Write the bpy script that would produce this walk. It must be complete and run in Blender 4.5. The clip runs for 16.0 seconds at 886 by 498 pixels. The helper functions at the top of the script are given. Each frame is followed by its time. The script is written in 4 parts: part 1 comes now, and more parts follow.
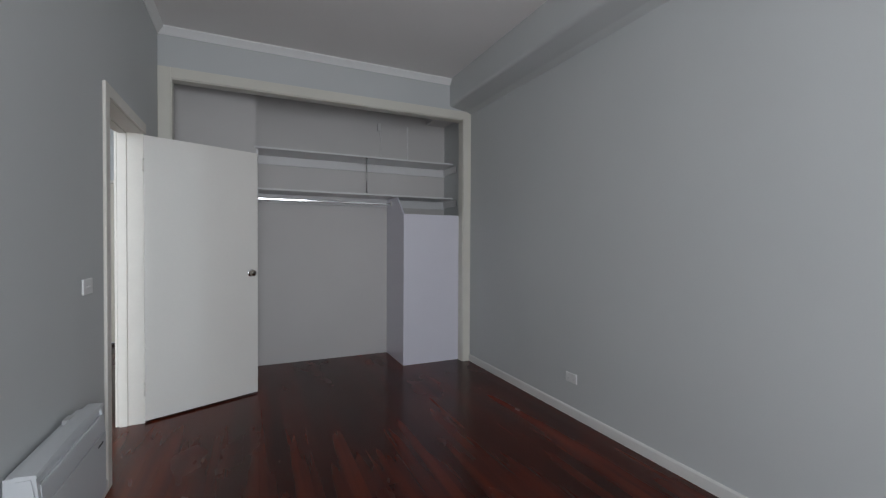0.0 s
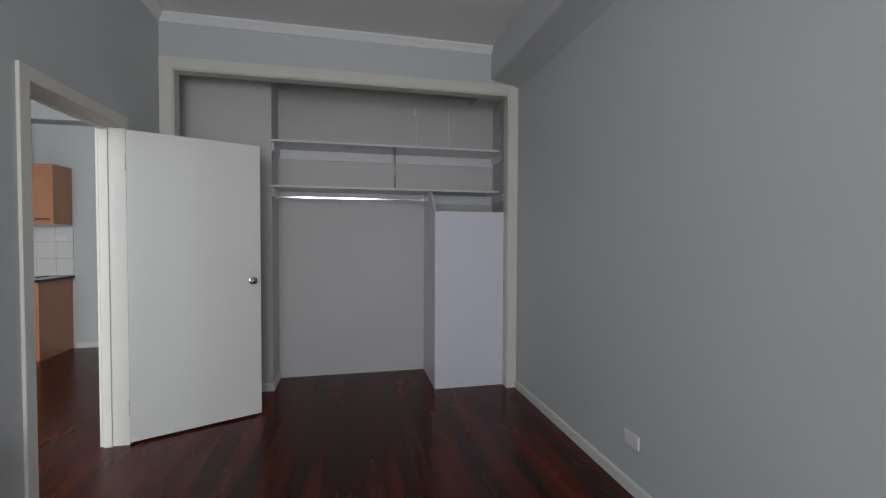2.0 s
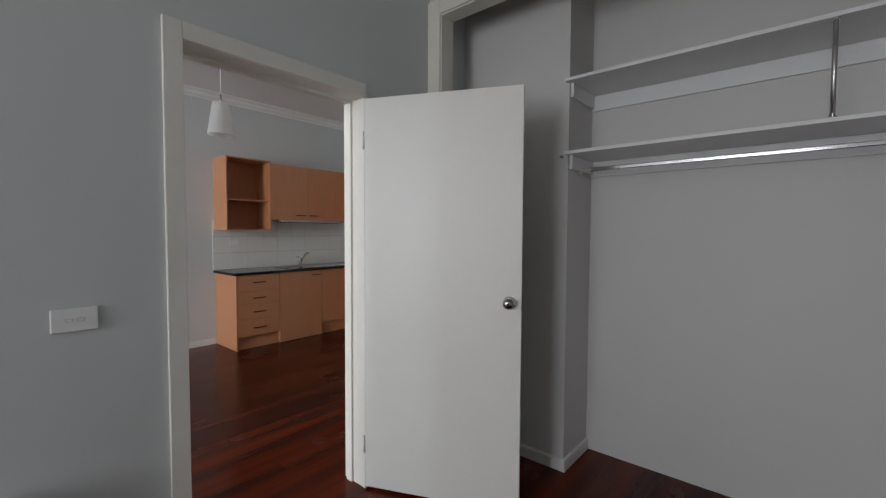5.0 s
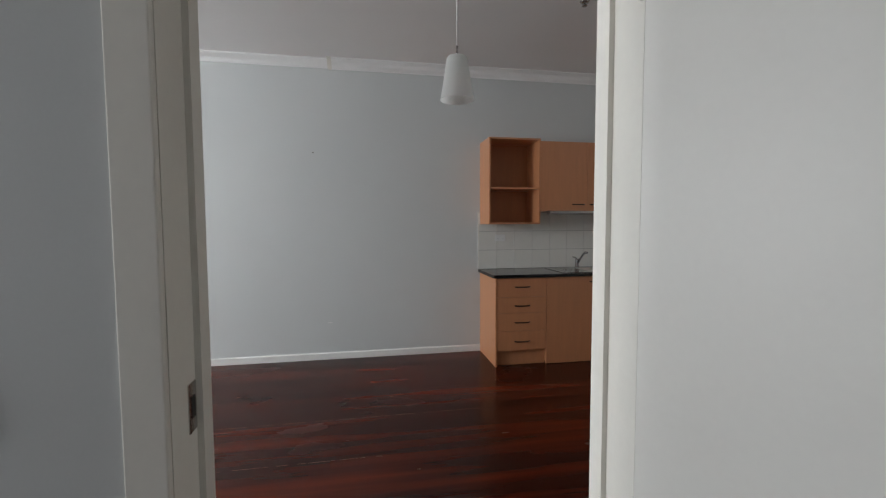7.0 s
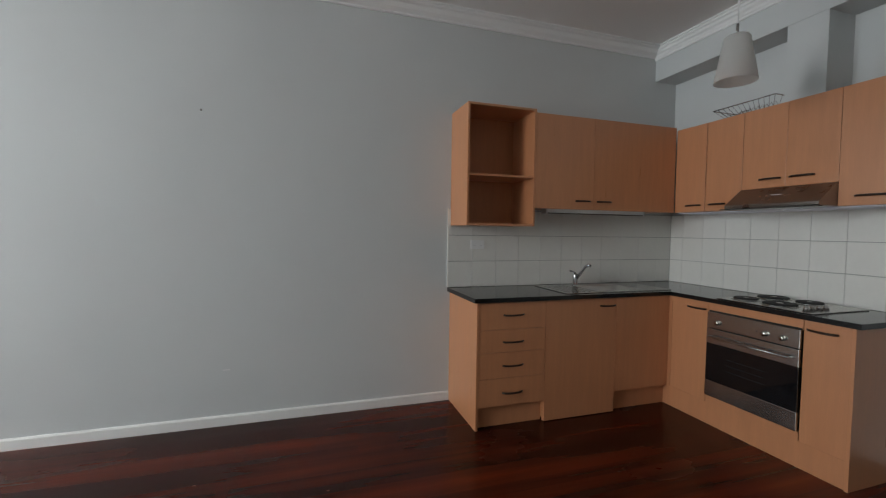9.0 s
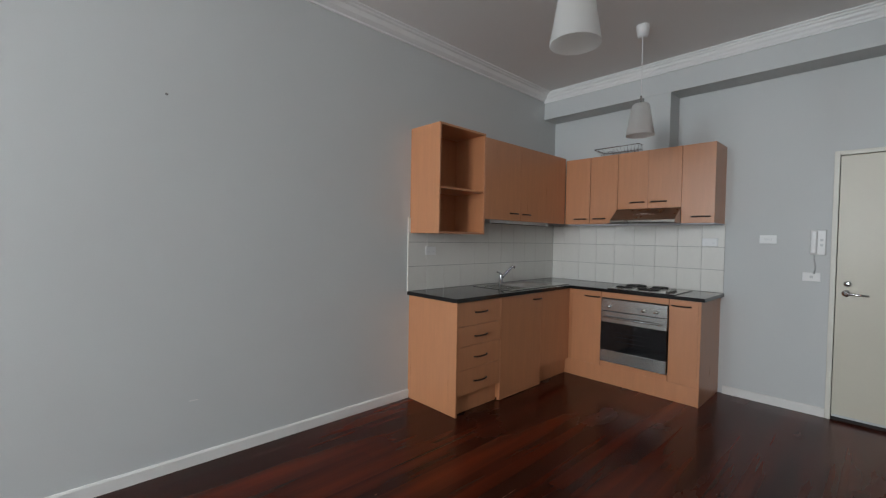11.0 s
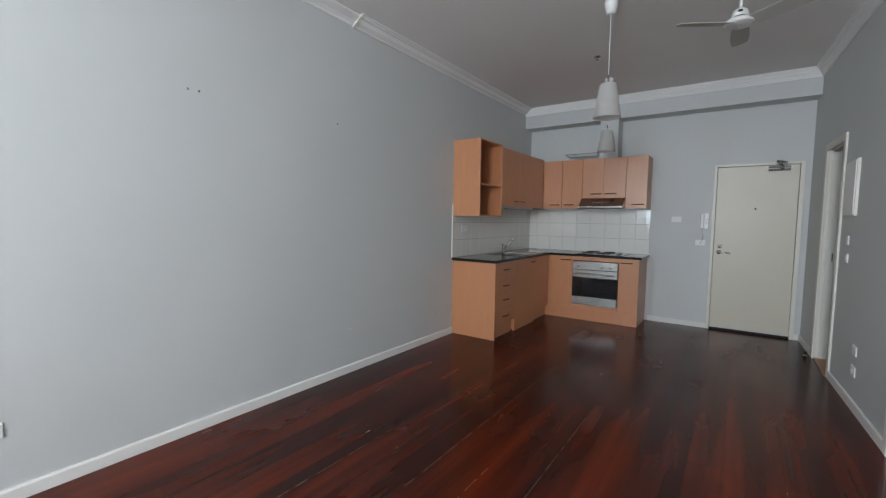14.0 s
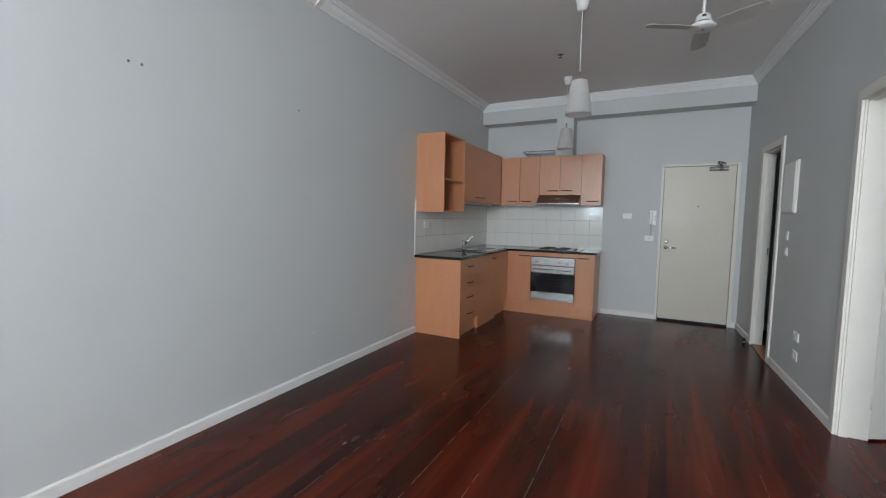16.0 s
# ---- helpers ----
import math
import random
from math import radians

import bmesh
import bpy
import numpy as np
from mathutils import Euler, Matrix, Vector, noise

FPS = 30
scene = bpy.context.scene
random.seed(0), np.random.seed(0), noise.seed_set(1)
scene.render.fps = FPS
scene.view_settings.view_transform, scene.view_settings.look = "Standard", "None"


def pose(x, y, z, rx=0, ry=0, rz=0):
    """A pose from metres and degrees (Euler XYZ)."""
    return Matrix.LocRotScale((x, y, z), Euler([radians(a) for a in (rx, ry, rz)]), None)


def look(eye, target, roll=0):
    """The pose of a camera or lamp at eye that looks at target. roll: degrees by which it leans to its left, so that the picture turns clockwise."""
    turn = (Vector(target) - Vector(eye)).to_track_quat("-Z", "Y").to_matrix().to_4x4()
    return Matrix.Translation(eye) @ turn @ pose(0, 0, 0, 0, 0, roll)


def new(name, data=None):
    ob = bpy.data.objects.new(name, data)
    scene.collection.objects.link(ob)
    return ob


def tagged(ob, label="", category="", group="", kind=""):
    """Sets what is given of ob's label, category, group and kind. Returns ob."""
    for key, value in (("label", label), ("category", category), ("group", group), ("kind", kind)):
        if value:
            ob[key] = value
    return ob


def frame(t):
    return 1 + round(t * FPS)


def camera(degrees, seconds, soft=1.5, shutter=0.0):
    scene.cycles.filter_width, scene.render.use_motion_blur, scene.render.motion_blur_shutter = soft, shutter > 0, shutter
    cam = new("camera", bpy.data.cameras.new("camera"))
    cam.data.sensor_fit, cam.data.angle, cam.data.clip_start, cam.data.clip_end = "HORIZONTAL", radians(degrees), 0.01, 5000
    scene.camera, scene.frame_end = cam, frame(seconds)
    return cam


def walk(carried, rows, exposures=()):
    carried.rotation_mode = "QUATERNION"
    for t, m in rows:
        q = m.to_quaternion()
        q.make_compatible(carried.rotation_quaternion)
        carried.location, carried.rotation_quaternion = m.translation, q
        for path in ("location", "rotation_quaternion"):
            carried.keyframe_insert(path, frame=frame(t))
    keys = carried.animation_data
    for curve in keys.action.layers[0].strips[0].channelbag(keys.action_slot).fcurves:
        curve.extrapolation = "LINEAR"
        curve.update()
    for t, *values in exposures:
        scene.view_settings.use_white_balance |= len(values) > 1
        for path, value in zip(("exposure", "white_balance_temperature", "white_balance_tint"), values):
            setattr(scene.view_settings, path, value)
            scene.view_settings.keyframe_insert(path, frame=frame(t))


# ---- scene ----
cam = camera(93.3, 16.0, soft=1.25)
PATH = [
    (0, (0.34, -0.238, 1.304), (1.172, 1.58, 1.274), 0.3),
    (0.5, (0.495, -0.195, 1.326), (1.245, 1.658, 1.279), 0.1),
    (1, (0.672, -0.121, 1.379), (1.31, 1.774, 1.319), 0.3),
    (1.5, (0.871, 0.056, 1.369), (1.394, 1.985, 1.312), 0.3),
    (2, (1.072, 0.266, 1.365), (1.496, 2.22, 1.313), 0.2),
    (2.5, (1.301, 0.485, 1.363), (1.6, 2.461, 1.305), 0.2),
    (3, (1.459, 0.733, 1.359), (1.492, 2.732, 1.299), 0.3),
    (3.5, (1.502, 1.062, 1.368), (1.29, 3.05, 1.302), 0.4),
    (4, (1.533, 1.392, 1.348), (0.97, 3.31, 1.282), 0.2),
    (4.5, (1.512, 1.677, 1.381), (0.53, 3.418, 1.3), 0.3),
    (5, (1.37, 1.948, 1.376), (0.079, 3.474, 1.293), 0.3),
    (5.2, (1.311, 2.051, 1.384), (-0.069, 3.496, 1.297), 0.3),
    (7.3, (0.178, 2.908, 1.379), (-1.808, 3.116, 1.263), -0.1),
    (7.5, (0.044, 2.934, 1.379), (-1.947, 3.092, 1.264), 0.0),
    (8, (-0.288, 2.917, 1.373), (-2.276, 3.096, 1.26), 0.5),
    (8.5, (-0.575, 2.951, 1.352), (-2.532, 3.354, 1.251), 0.6),
    (9, (-0.901, 2.965, 1.338), (-2.803, 3.577, 1.251), 0.8),
    (9.5, (-1.154, 2.779, 1.324), (-2.963, 3.629, 1.25), 1.3),
    (10, (-1.242, 2.529, 1.339), (-2.906, 3.636, 1.273), 1.2),
    (10.2, (-1.236, 2.413, 1.334), (-2.856, 3.584, 1.277), 1.1),
    (12.5, (-1.399, 0.595, 1.351), (-2.612, 2.183, 1.257), 1.2),
    (13, (-1.377, 0.299, 1.347), (-2.574, 1.898, 1.246), 0.9),
    (13.5, (-1.312, 0.092, 1.346), (-2.499, 1.697, 1.224), 0.8),
    (14, (-1.306, -0.038, 1.341), (-2.448, 1.599, 1.198), 0.8),
    (14.5, (-1.314, -0.116, 1.342), (-2.384, 1.567, 1.196), 0.8),
    (15, (-1.313, -0.162, 1.345), (-2.339, 1.548, 1.198), 0.8),
    (15.5, (-1.407, -0.136, 1.343), (-2.387, 1.601, 1.188), 0.8),
    (16, (-1.577, -0.046, 1.33), (-2.482, 1.73, 1.175), 1.0),
]
EXPOSURES = [(0.0, -0.02, 6680, 13.5), (1.5, -0.07, 6730, 14), (2.5, -0.05, 6790, 14), (4.0, -0.1, 6860, 14.5), (4.5, -0.06, 6880, 14), (5.0, 0.04, 6910, 14), (7.5, -0.12, 6900, 12),
             (8.0, -0.2, 6840, 11), (9.0, -0.14, 6900, 11), (9.5, -0.04, 6860, 12), (10.0, 0.02, 6860, 12), (13.0, -0.05, 6720, 12), (14.5, -0.05, 6660, 12), (16.0, 0.02, 6650, 12)]
walk(cam, [(t, look(eye, target, roll)) for t, eye, target, roll in PATH], EXPOSURES)

# ---- plan, in metres ----
LW, LE, PB, RW = -4.0, -0.512, -0.355, 2.538      # long wall, partition faces (living, bedroom), bedroom far side wall
NORTH, SOUTH, BS = 6.212, -3.3, -2.2             # SOUTH, BS: window walls of living room and bedroom
WF, WBACK, NIB = 3.85, 4.543, 4.2              # wardrobe front, back, nib face
CB, CL = 3.055, 2.998                              # ceilings: bedroom, living
D0, D1, DH = 2.513, 3.352, 2.065                   # bedroom doorway
B0, B1, BH = 4.862, 5.455, 2.05                     # bathroom doorway
BP = -0.505                                         # bathroom side of the thin wall
BEAM_Y, BEAM_Z = 5.97, 2.715
STEP, CH = 0.08, 3.75                               # the living room ceiling rises at STEP towards the tall window
LWIN, BWIN = (-2.05, -0.62, 1.0, 3.3), (-0.2, 1.6, 0.5, 2.6)
LWIN2 = (-3.85, -3.35, 1.25, 3.0)                   # narrow unseen window beside the long wall, inferred from the tile highlight


def face(y):
    """The living room side of the partition, which runs slightly out of square past the bedroom door."""
    return LE - 0.0445 * max(0.0, y - 3.45)


# ---- world and light ----
world = bpy.data.worlds.new("world")
scene.world = world
world.use_nodes = True
wn = world.node_tree.nodes
sky = wn.new("ShaderNodeTexSky")
sky.sky_type, sky.sun_disc = "NISHITA", False
sky.sun_elevation, sky.sun_rotation = radians(48), radians(10)
world.node_tree.links.new(sky.outputs[0], wn["Background"].inputs[0])
wn["Background"].inputs[1].default_value = 0.1

sun = new("sun", bpy.data.lights.new("sun", "SUN"))
sun.data.energy, sun.data.angle, sun.data.color = 0.8, radians(15), (1.0, 0.95, 0.9)
sun.matrix_world = look((0.0, 30.0, 33.0), (0, 0, 0))


def window_light(name, win, power, col, wy):
    x0, x1, z0, z1 = win
    lamp = new(name, bpy.data.lights.new(name, "AREA"))
    lamp.data.shape, lamp.data.size, lamp.data.size_y = "RECTANGLE", x1 - x0 - 0.1, z1 - z0 - 0.1
    lamp.data.energy, lamp.data.color = power, col
    lamp.matrix_world = pose((x0 + x1) / 2, wy - 0.08, (z0 + z1) / 2, 90, 0, 0)
    return lamp


window_light("living_window_light", LWIN, 232, (0.865, 0.932, 1.0), SOUTH)
# lamp made bluer than the other two to tint the long wall
window_light("narrow_window_light", LWIN2, 60, (0.64, 0.87, 1.0), SOUTH)
window_light("bedroom_window_light", BWIN, 82, (0.85, 0.925, 1.0), BS)


# ---- materials ----
def mat(name, col, rough=0.5, metal=0.0, var=0.06, scale=5.0, fine=90.0, bump=0.05, stretch=(1, 1, 1), coat=0.0, rvar=0.08):
    m = bpy.data.materials.new(name)
    m.use_nodes = True
    nt = m.node_tree
    nd, ln = nt.nodes, nt.links
    bsdf = nd["Principled BSDF"]
    tc, mp = nd.new("ShaderNodeTexCoord"), nd.new("ShaderNodeMapping")
    mp.inputs["Scale"].default_value = stretch
    ln.new(tc.outputs["Object"], mp.inputs["Vector"])
    big, small = nd.new("ShaderNodeTexNoise"), nd.new("ShaderNodeTexNoise")
    big.inputs["Scale"].default_value, big.inputs["Detail"].default_value = scale, 4.0
    small.inputs["Scale"].default_value, small.inputs["Detail"].default_value = fine, 3.0
    ln.new(mp.outputs[0], big.inputs["Vector"])
    ln.new(mp.outputs[0], small.inputs["Vector"])
    add = nd.new("ShaderNodeMath")
    add.operation = "MULTIPLY_ADD"
    add.inputs[1].default_value = 0.35
    ln.new(small.outputs["Fac"], add.inputs[0])
    half = nd.new("ShaderNodeMath")
    half.operation = "MULTIPLY"
    half.inputs[1].default_value = 0.65
    ln.new(big.outputs["Fac"], half.inputs[0])
    ln.new(half.outputs[0], add.inputs[2])
    ramp = nd.new("ShaderNodeValToRGB")
    e = ramp.color_ramp.elements
    e[0].position, e[1].position = 0.3, 0.7
    e[0].color = (*[c * (1 - var) for c in col], 1)
    e[1].color = (*[min(1.0, c * (1 + var)) for c in col], 1)
    ln.new(add.outputs[0], ramp.inputs[0])
    ln.new(ramp.outputs[0], bsdf.inputs["Base Color"])
    mr = nd.new("ShaderNodeMapRange")
    mr.inputs["To Min"].default_value, mr.inputs["To Max"].default_value = max(0.02, rough - rvar), min(1.0, rough + rvar)
    ln.new(big.outputs["Fac"], mr.inputs["Value"])
    ln.new(mr.outputs[0], bsdf.inputs["Roughness"])
    bsdf.inputs["Metallic"].default_value = metal
    bsdf.inputs["Coat Weight"].default_value = coat
    if bump:
        b = nd.new("ShaderNodeBump")
        b.inputs["Strength"].default_value, b.inputs["Distance"].default_value = bump, 0.002
        ln.new(add.outputs[0], b.inputs["Height"])
        ln.new(b.outputs[0], bsdf.inputs["Normal"])
    return m


PAINT = mat("grey_wall_paint", (0.564, 0.582, 0.578), 0.55, var=0.025, scale=1.3, fine=160, bump=0.12)
INNER = mat("wardrobe_wall_paint", (0.6, 0.582, 0.568), 0.55, var=0.03, scale=1.7, fine=140, bump=0.12)
CEIL = mat("ceiling_paint", (0.84, 0.82, 0.805), 0.7, var=0.03, scale=0.9, fine=120, bump=0.1)
TRIM = mat("white_trim_paint", (0.74, 0.715, 0.655), 0.55, var=0.03, scale=8, fine=60, bump=0.08)
SKIRT = mat("skirting_paint", (0.74, 0.735, 0.71), 0.45, var=0.03, scale=6, fine=60, bump=0.06)
CORN = mat("cornice_plaster", (0.83, 0.83, 0.82), 0.6, var=0.03, scale=4, fine=80, bump=0.1)
DOORW = mat("white_door_paint", (0.81, 0.79, 0.745), 0.42, var=0.02, scale=2, fine=70, bump=0.06)
CREAM = mat("cream_door_paint", (0.6, 0.568, 0.472), 0.38, var=0.02, scale=2, fine=70, bump=0.06)
CREAMF = mat("cream_frame_paint", (0.7, 0.68, 0.61), 0.4, var=0.03, scale=6, fine=70, bump=0.06)
MELA = mat("white_melamine", (0.73, 0.72, 0.79), 0.35, var=0.015, scale=3, fine=120, bump=0.02)
PATCH = mat("painted_over_plastic", (0.72, 0.71, 0.7), 0.5, var=0.03, bump=0.02)
SHELF = mat("painted_shelf_board", (0.74, 0.74, 0.74), 0.45, var=0.03, scale=5, fine=90, bump=0.05)
BEECH = mat("beech_laminate", (0.54, 0.233, 0.11), 0.31, var=0.07, scale=5, fine=34, bump=0.03, stretch=(6, 6, 0.5))
BEECH.node_tree.nodes["Principled BSDF"].inputs["Specular IOR Level"].default_value = 0.75
BEECH_IN = mat("beech_laminate_inside", (0.47, 0.195, 0.085), 0.45, var=0.08, scale=5, fine=34, bump=0.03, stretch=(6, 6, 0.5))
STONE = mat("black_worktop", (0.012, 0.0115, 0.0115), 0.12, var=0.5, scale=260, fine=420, bump=0.01, rvar=0.04)
STONE.node_tree.nodes["Principled BSDF"].inputs["Specular IOR Level"].default_value = 0.4
STEEL = mat("brushed_steel", (0.5, 0.49, 0.47), 0.26, 1.0, var=0.03, scale=10, fine=60, bump=0.0, stretch=(1, 1, 24), rvar=0.02)
CHROME = mat("chrome", (0.8, 0.8, 0.81), 0.13, 1.0, var=0.03, bump=0.0, rvar=0.03)
# knob metal, its colour darkened for the dim room it mirrors
KNOB = mat("darkened_nickel", (0.36, 0.33, 0.29), 0.2, 1.0, var=0.1, scale=30, bump=0.0)
BLACKGL = mat("black_oven_glass", (0.008, 0.008, 0.009), 0.06, var=0.2, bump=0.0, rvar=0.02)
BLACK = mat("black_iron", (0.022, 0.022, 0.022), 0.55, 0.0, var=0.2, scale=30)
BLACK.node_tree.nodes["Principled BSDF"].inputs["Specular IOR Level"].default_value = 0.2
HANDLE = mat("dark_bronze_handle", (0.05, 0.033, 0.026), 0.35, 0.7, var=0.2, scale=40)
# dark fill that stands in for the shade inside gaps and holes
DARK = mat("gap_shade", (0.02, 0.018, 0.017), 0.8)
PLASTIC = mat("white_plastic", (0.78, 0.78, 0.77), 0.35, var=0.015, bump=0.01)
GREYPL = mat("grey_plastic", (0.56, 0.57, 0.57), 0.4, var=0.03, bump=0.01)
VENT = mat("shaded_vent_slot", (0.36, 0.37, 0.38), 0.5, var=0.05, bump=0.0)
ENAMEL = mat("white_enamel", (0.6, 0.625, 0.64), 0.35, var=0.02, bump=0.02)
FANB = mat("dusty_fan_blade", (0.44, 0.43, 0.4), 0.5, var=0.06, scale=12, bump=0.02)
SHADE = mat("white_lamp_shade", (0.9, 0.9, 0.89), 0.5, var=0.02, bump=0.02)
sn = SHADE.node_tree
thin, blend = sn.nodes.new("ShaderNodeBsdfTranslucent"), sn.nodes.new("ShaderNodeMixShader")
thin.inputs["Color"].default_value = (0.93, 0.93, 0.92, 1)
blend.inputs[0].default_value = 0.78
sn.links.new(sn.nodes["Principled BSDF"].outputs[0], blend.inputs[1])
sn.links.new(thin.outputs[0], blend.inputs[2])
sn.links.new(blend.outputs[0], sn.nodes["Material Output"].inputs["Surface"])
GROUT = mat("grey_grout", (0.27, 0.265, 0.255), 0.8, var=0.1, scale=30)
TILE = mat("white_glazed_tile", (0.75, 0.735, 0.69), 0.12, var=0.03, scale=3, fine=30, bump=0.03, rvar=0.05)
WIRE = mat("chrome_wire", (0.45, 0.45, 0.46), 0.25, 1.0)
THRESH = mat("orange_timber_threshold", (0.42, 0.19, 0.08), 0.35, var=0.15, scale=6, fine=40, stretch=(8, 0.6, 8))
CLOSER = mat("grey_metal", (0.16, 0.155, 0.145), 0.5, 0.3, var=0.1)
SUBFLOOR = mat("dark_subfloor", (0.03, 0.012, 0.008), 0.7)
HOLE = mat("wall_hole", (0.2, 0.19, 0.18), 0.9)
# tap chrome, colour lowered to tone down the window's reflection
TAPM = mat("darkened_chrome", (0.5, 0.5, 0.51), 0.16, 1.0, var=0.08, scale=40, bump=0.0, rvar=0.03)
# one sink, two steels: the drainer's dark reflections are put into its colour
DRAINM = mat("polished_drainer_steel", (0.42, 0.415, 0.4), 0.16, 1.0, var=0.06, scale=20, fine=90, bump=0.0, rvar=0.04)
SINKM = mat("satin_sink_steel", (0.66, 0.655, 0.64), 0.34, 1.0, var=0.05, scale=12, fine=80, bump=0.0)
VISOR = mat("smoked_visor", (0.05, 0.045, 0.042), 0.12, 0.0, var=0.1, bump=0.0)
HOODM = mat("bronzed_steel", (0.25, 0.222, 0.2), 0.28, 1.0, var=0.03, scale=10, fine=60, bump=0.0, rvar=0.03)


def floor_board():
    m = bpy.data.materials.new("red_brown_floorboards")
    m.use_nodes = True
    nd, ln = m.node_tree.nodes, m.node_tree.links
    bsdf = nd["Principled BSDF"]
    info, geo = nd.new("ShaderNodeObjectInfo"), nd.new("ShaderNodeNewGeometry")

    spread, shifted = nd.new("ShaderNodeVectorMath"), nd.new("ShaderNodeVectorMath")
    spread.operation, spread.inputs[0].default_value = "SCALE", (17.0, 61.0, 0.0)
    ln.new(info.outputs["Random"], spread.inputs["Scale"])
    ln.new(geo.outputs["Position"], shifted.inputs[0])
    ln.new(spread.outputs[0], shifted.inputs[1])

    def noise_at(stretch, scale, detail, shift, own=True):
        mp, tex = nd.new("ShaderNodeMapping"), nd.new("ShaderNodeTexNoise")
        mp.inputs["Scale"].default_value = stretch
        mp.inputs["Location"].default_value = (shift, shift, 0)
        tex.inputs["Scale"].default_value, tex.inputs["Detail"].default_value = scale, detail
        ln.new(shifted.outputs[0] if own else geo.outputs["Position"], mp.inputs["Vector"])
        ln.new(mp.outputs[0], tex.inputs["Vector"])
        return tex.outputs["Fac"]

    def mix(a, k, b):
        n = nd.new("ShaderNodeMath")
        n.operation = "MULTIPLY_ADD"
        n.inputs[1].default_value = k
        ln.new(a, n.inputs[0])
        if isinstance(b, float):
            n.inputs[2].default_value = b
        else:
            ln.new(b, n.inputs[2])
        return n.outputs[0]

    broad, run = noise_at((0.9, 0.3, 1), 1.2, 2.0, 3.0, False), noise_at((6.5, 0.42, 1), 1.2, 3.0, 7.0, False)
    grain, wear = noise_at((60, 1.6, 1), 1.4, 3.0, 1.0), noise_at((2.2, 0.9, 1), 1.3, 4.0, 5.0, False)
    streak = noise_at((16, 0.35, 1), 1.0, 2.0, 9.0)
    tone = mix(info.outputs["Random"], 0.1, mix(grain, 0.035, mix(streak, 0.13, mix(run, 0.6, mix(broad, 0.58, -0.235)))))
    ramp = nd.new("ShaderNodeValToRGB")
    e = ramp.color_ramp.elements
    e[0].position, e[0].color = 0.2, (0.0095, 0.003, 0.0023, 1)
    e[1].position, e[1].color = 0.9, (0.27, 0.036, 0.009, 1)
    for at, col in ((0.42, (0.039, 0.006, 0.0027, 1)), (0.64, (0.122, 0.0155, 0.0047, 1))):
        e.new(at).color = col
    bsdf.inputs["Specular IOR Level"].default_value = 0.21
    ln.new(tone, ramp.inputs[0])
    ln.new(ramp.outputs[0], bsdf.inputs["Base Color"])
    mr = nd.new("ShaderNodeMapRange")
    mr.inputs["From Min"].default_value, mr.inputs["From Max"].default_value = 0.3, 0.7
    mr.inputs["To Min"].default_value, mr.inputs["To Max"].default_value = 0.17, 0.3
    ln.new(wear, mr.inputs["Value"])
    ln.new(mr.outputs[0], bsdf.inputs["Roughness"])
    b = nd.new("ShaderNodeBump")
    b.inputs["Strength"].default_value, b.inputs["Distance"].default_value = 0.012, 0.0015
    ln.new(streak, b.inputs["Height"])
    ln.new(b.outputs[0], bsdf.inputs["Normal"])
    return m


BOARD = floor_board()

# ---- small modelling kit: all meshes are built in world metres ----
BASE = {}


def box(bm, x0, x1, y0, y1, z0, z1, r=0.0):
    g = bmesh.ops.create_cube(bm, size=1.0)
    for v in g["verts"]:
        v.co = Vector(((x0 + x1) / 2 + v.co.x * (x1 - x0), (y0 + y1) / 2 + v.co.y * (y1 - y0), (z0 + z1) / 2 + v.co.z * (z1 - z0)))
    if r > 0:
        edges = list({e for v in g["verts"] for e in v.link_edges})
        bmesh.ops.bevel(bm, geom=edges, offset=r, segments=2, affect="EDGES", profile=0.5)
    return bm


def boxes(*rows, r=0.0):
    bm = bmesh.new()
    for row in rows:
        box(bm, *row, r=r)
    return bm


def lathe(bm, prof, m=None, seg=28):
    """Spin (radius, height) pairs about z, then place by m."""
    rings = []
    for rad, h in prof:
        rings.append([bm.verts.new((rad * math.cos(2 * math.pi * k / seg), rad * math.sin(2 * math.pi * k / seg), h)) for k in range(seg)])
    for a, b in zip(rings, rings[1:]):
        for k in range(seg):
            bm.faces.new((a[k], a[(k + 1) % seg], b[(k + 1) % seg], b[k])).smooth = True
    for ring, rev in ((rings[0], True), (rings[-1], False)) if prof[0] != prof[-1] else ():
        if (ring[0].co.xy - ring[seg // 2].co.xy).length > 1e-4:
            bm.faces.new(ring[::-1] if rev else ring)
    if m is not None:
        bmesh.ops.transform(bm, matrix=m, verts=[v for ring in rings for v in ring])
    return bm


def tube(bm, pts, rad, seg=10):
    pts = [Vector(p) for p in pts]
    rings = []
    for i, p in enumerate(pts):
        d = (pts[min(i + 1, len(pts) - 1)] - pts[max(i - 1, 0)]).normalized()
        u = d.orthogonal().normalized() if i == 0 else (rings_u - rings_u.dot(d) * d).normalized()
        rings_u = u
        w = d.cross(u)
        rings.append([bm.verts.new(p + rad * (math.cos(2 * math.pi * k / seg) * u + math.sin(2 * math.pi * k / seg) * w)) for k in range(seg)])
    for a, b in zip(rings, rings[1:]):
        for k in range(seg):
            bm.faces.new((a[k], a[(k + 1) % seg], b[(k + 1) % seg], b[k])).smooth = True
    bm.faces.new(rings[0][::-1])
    bm.faces.new(rings[-1])
    return bm


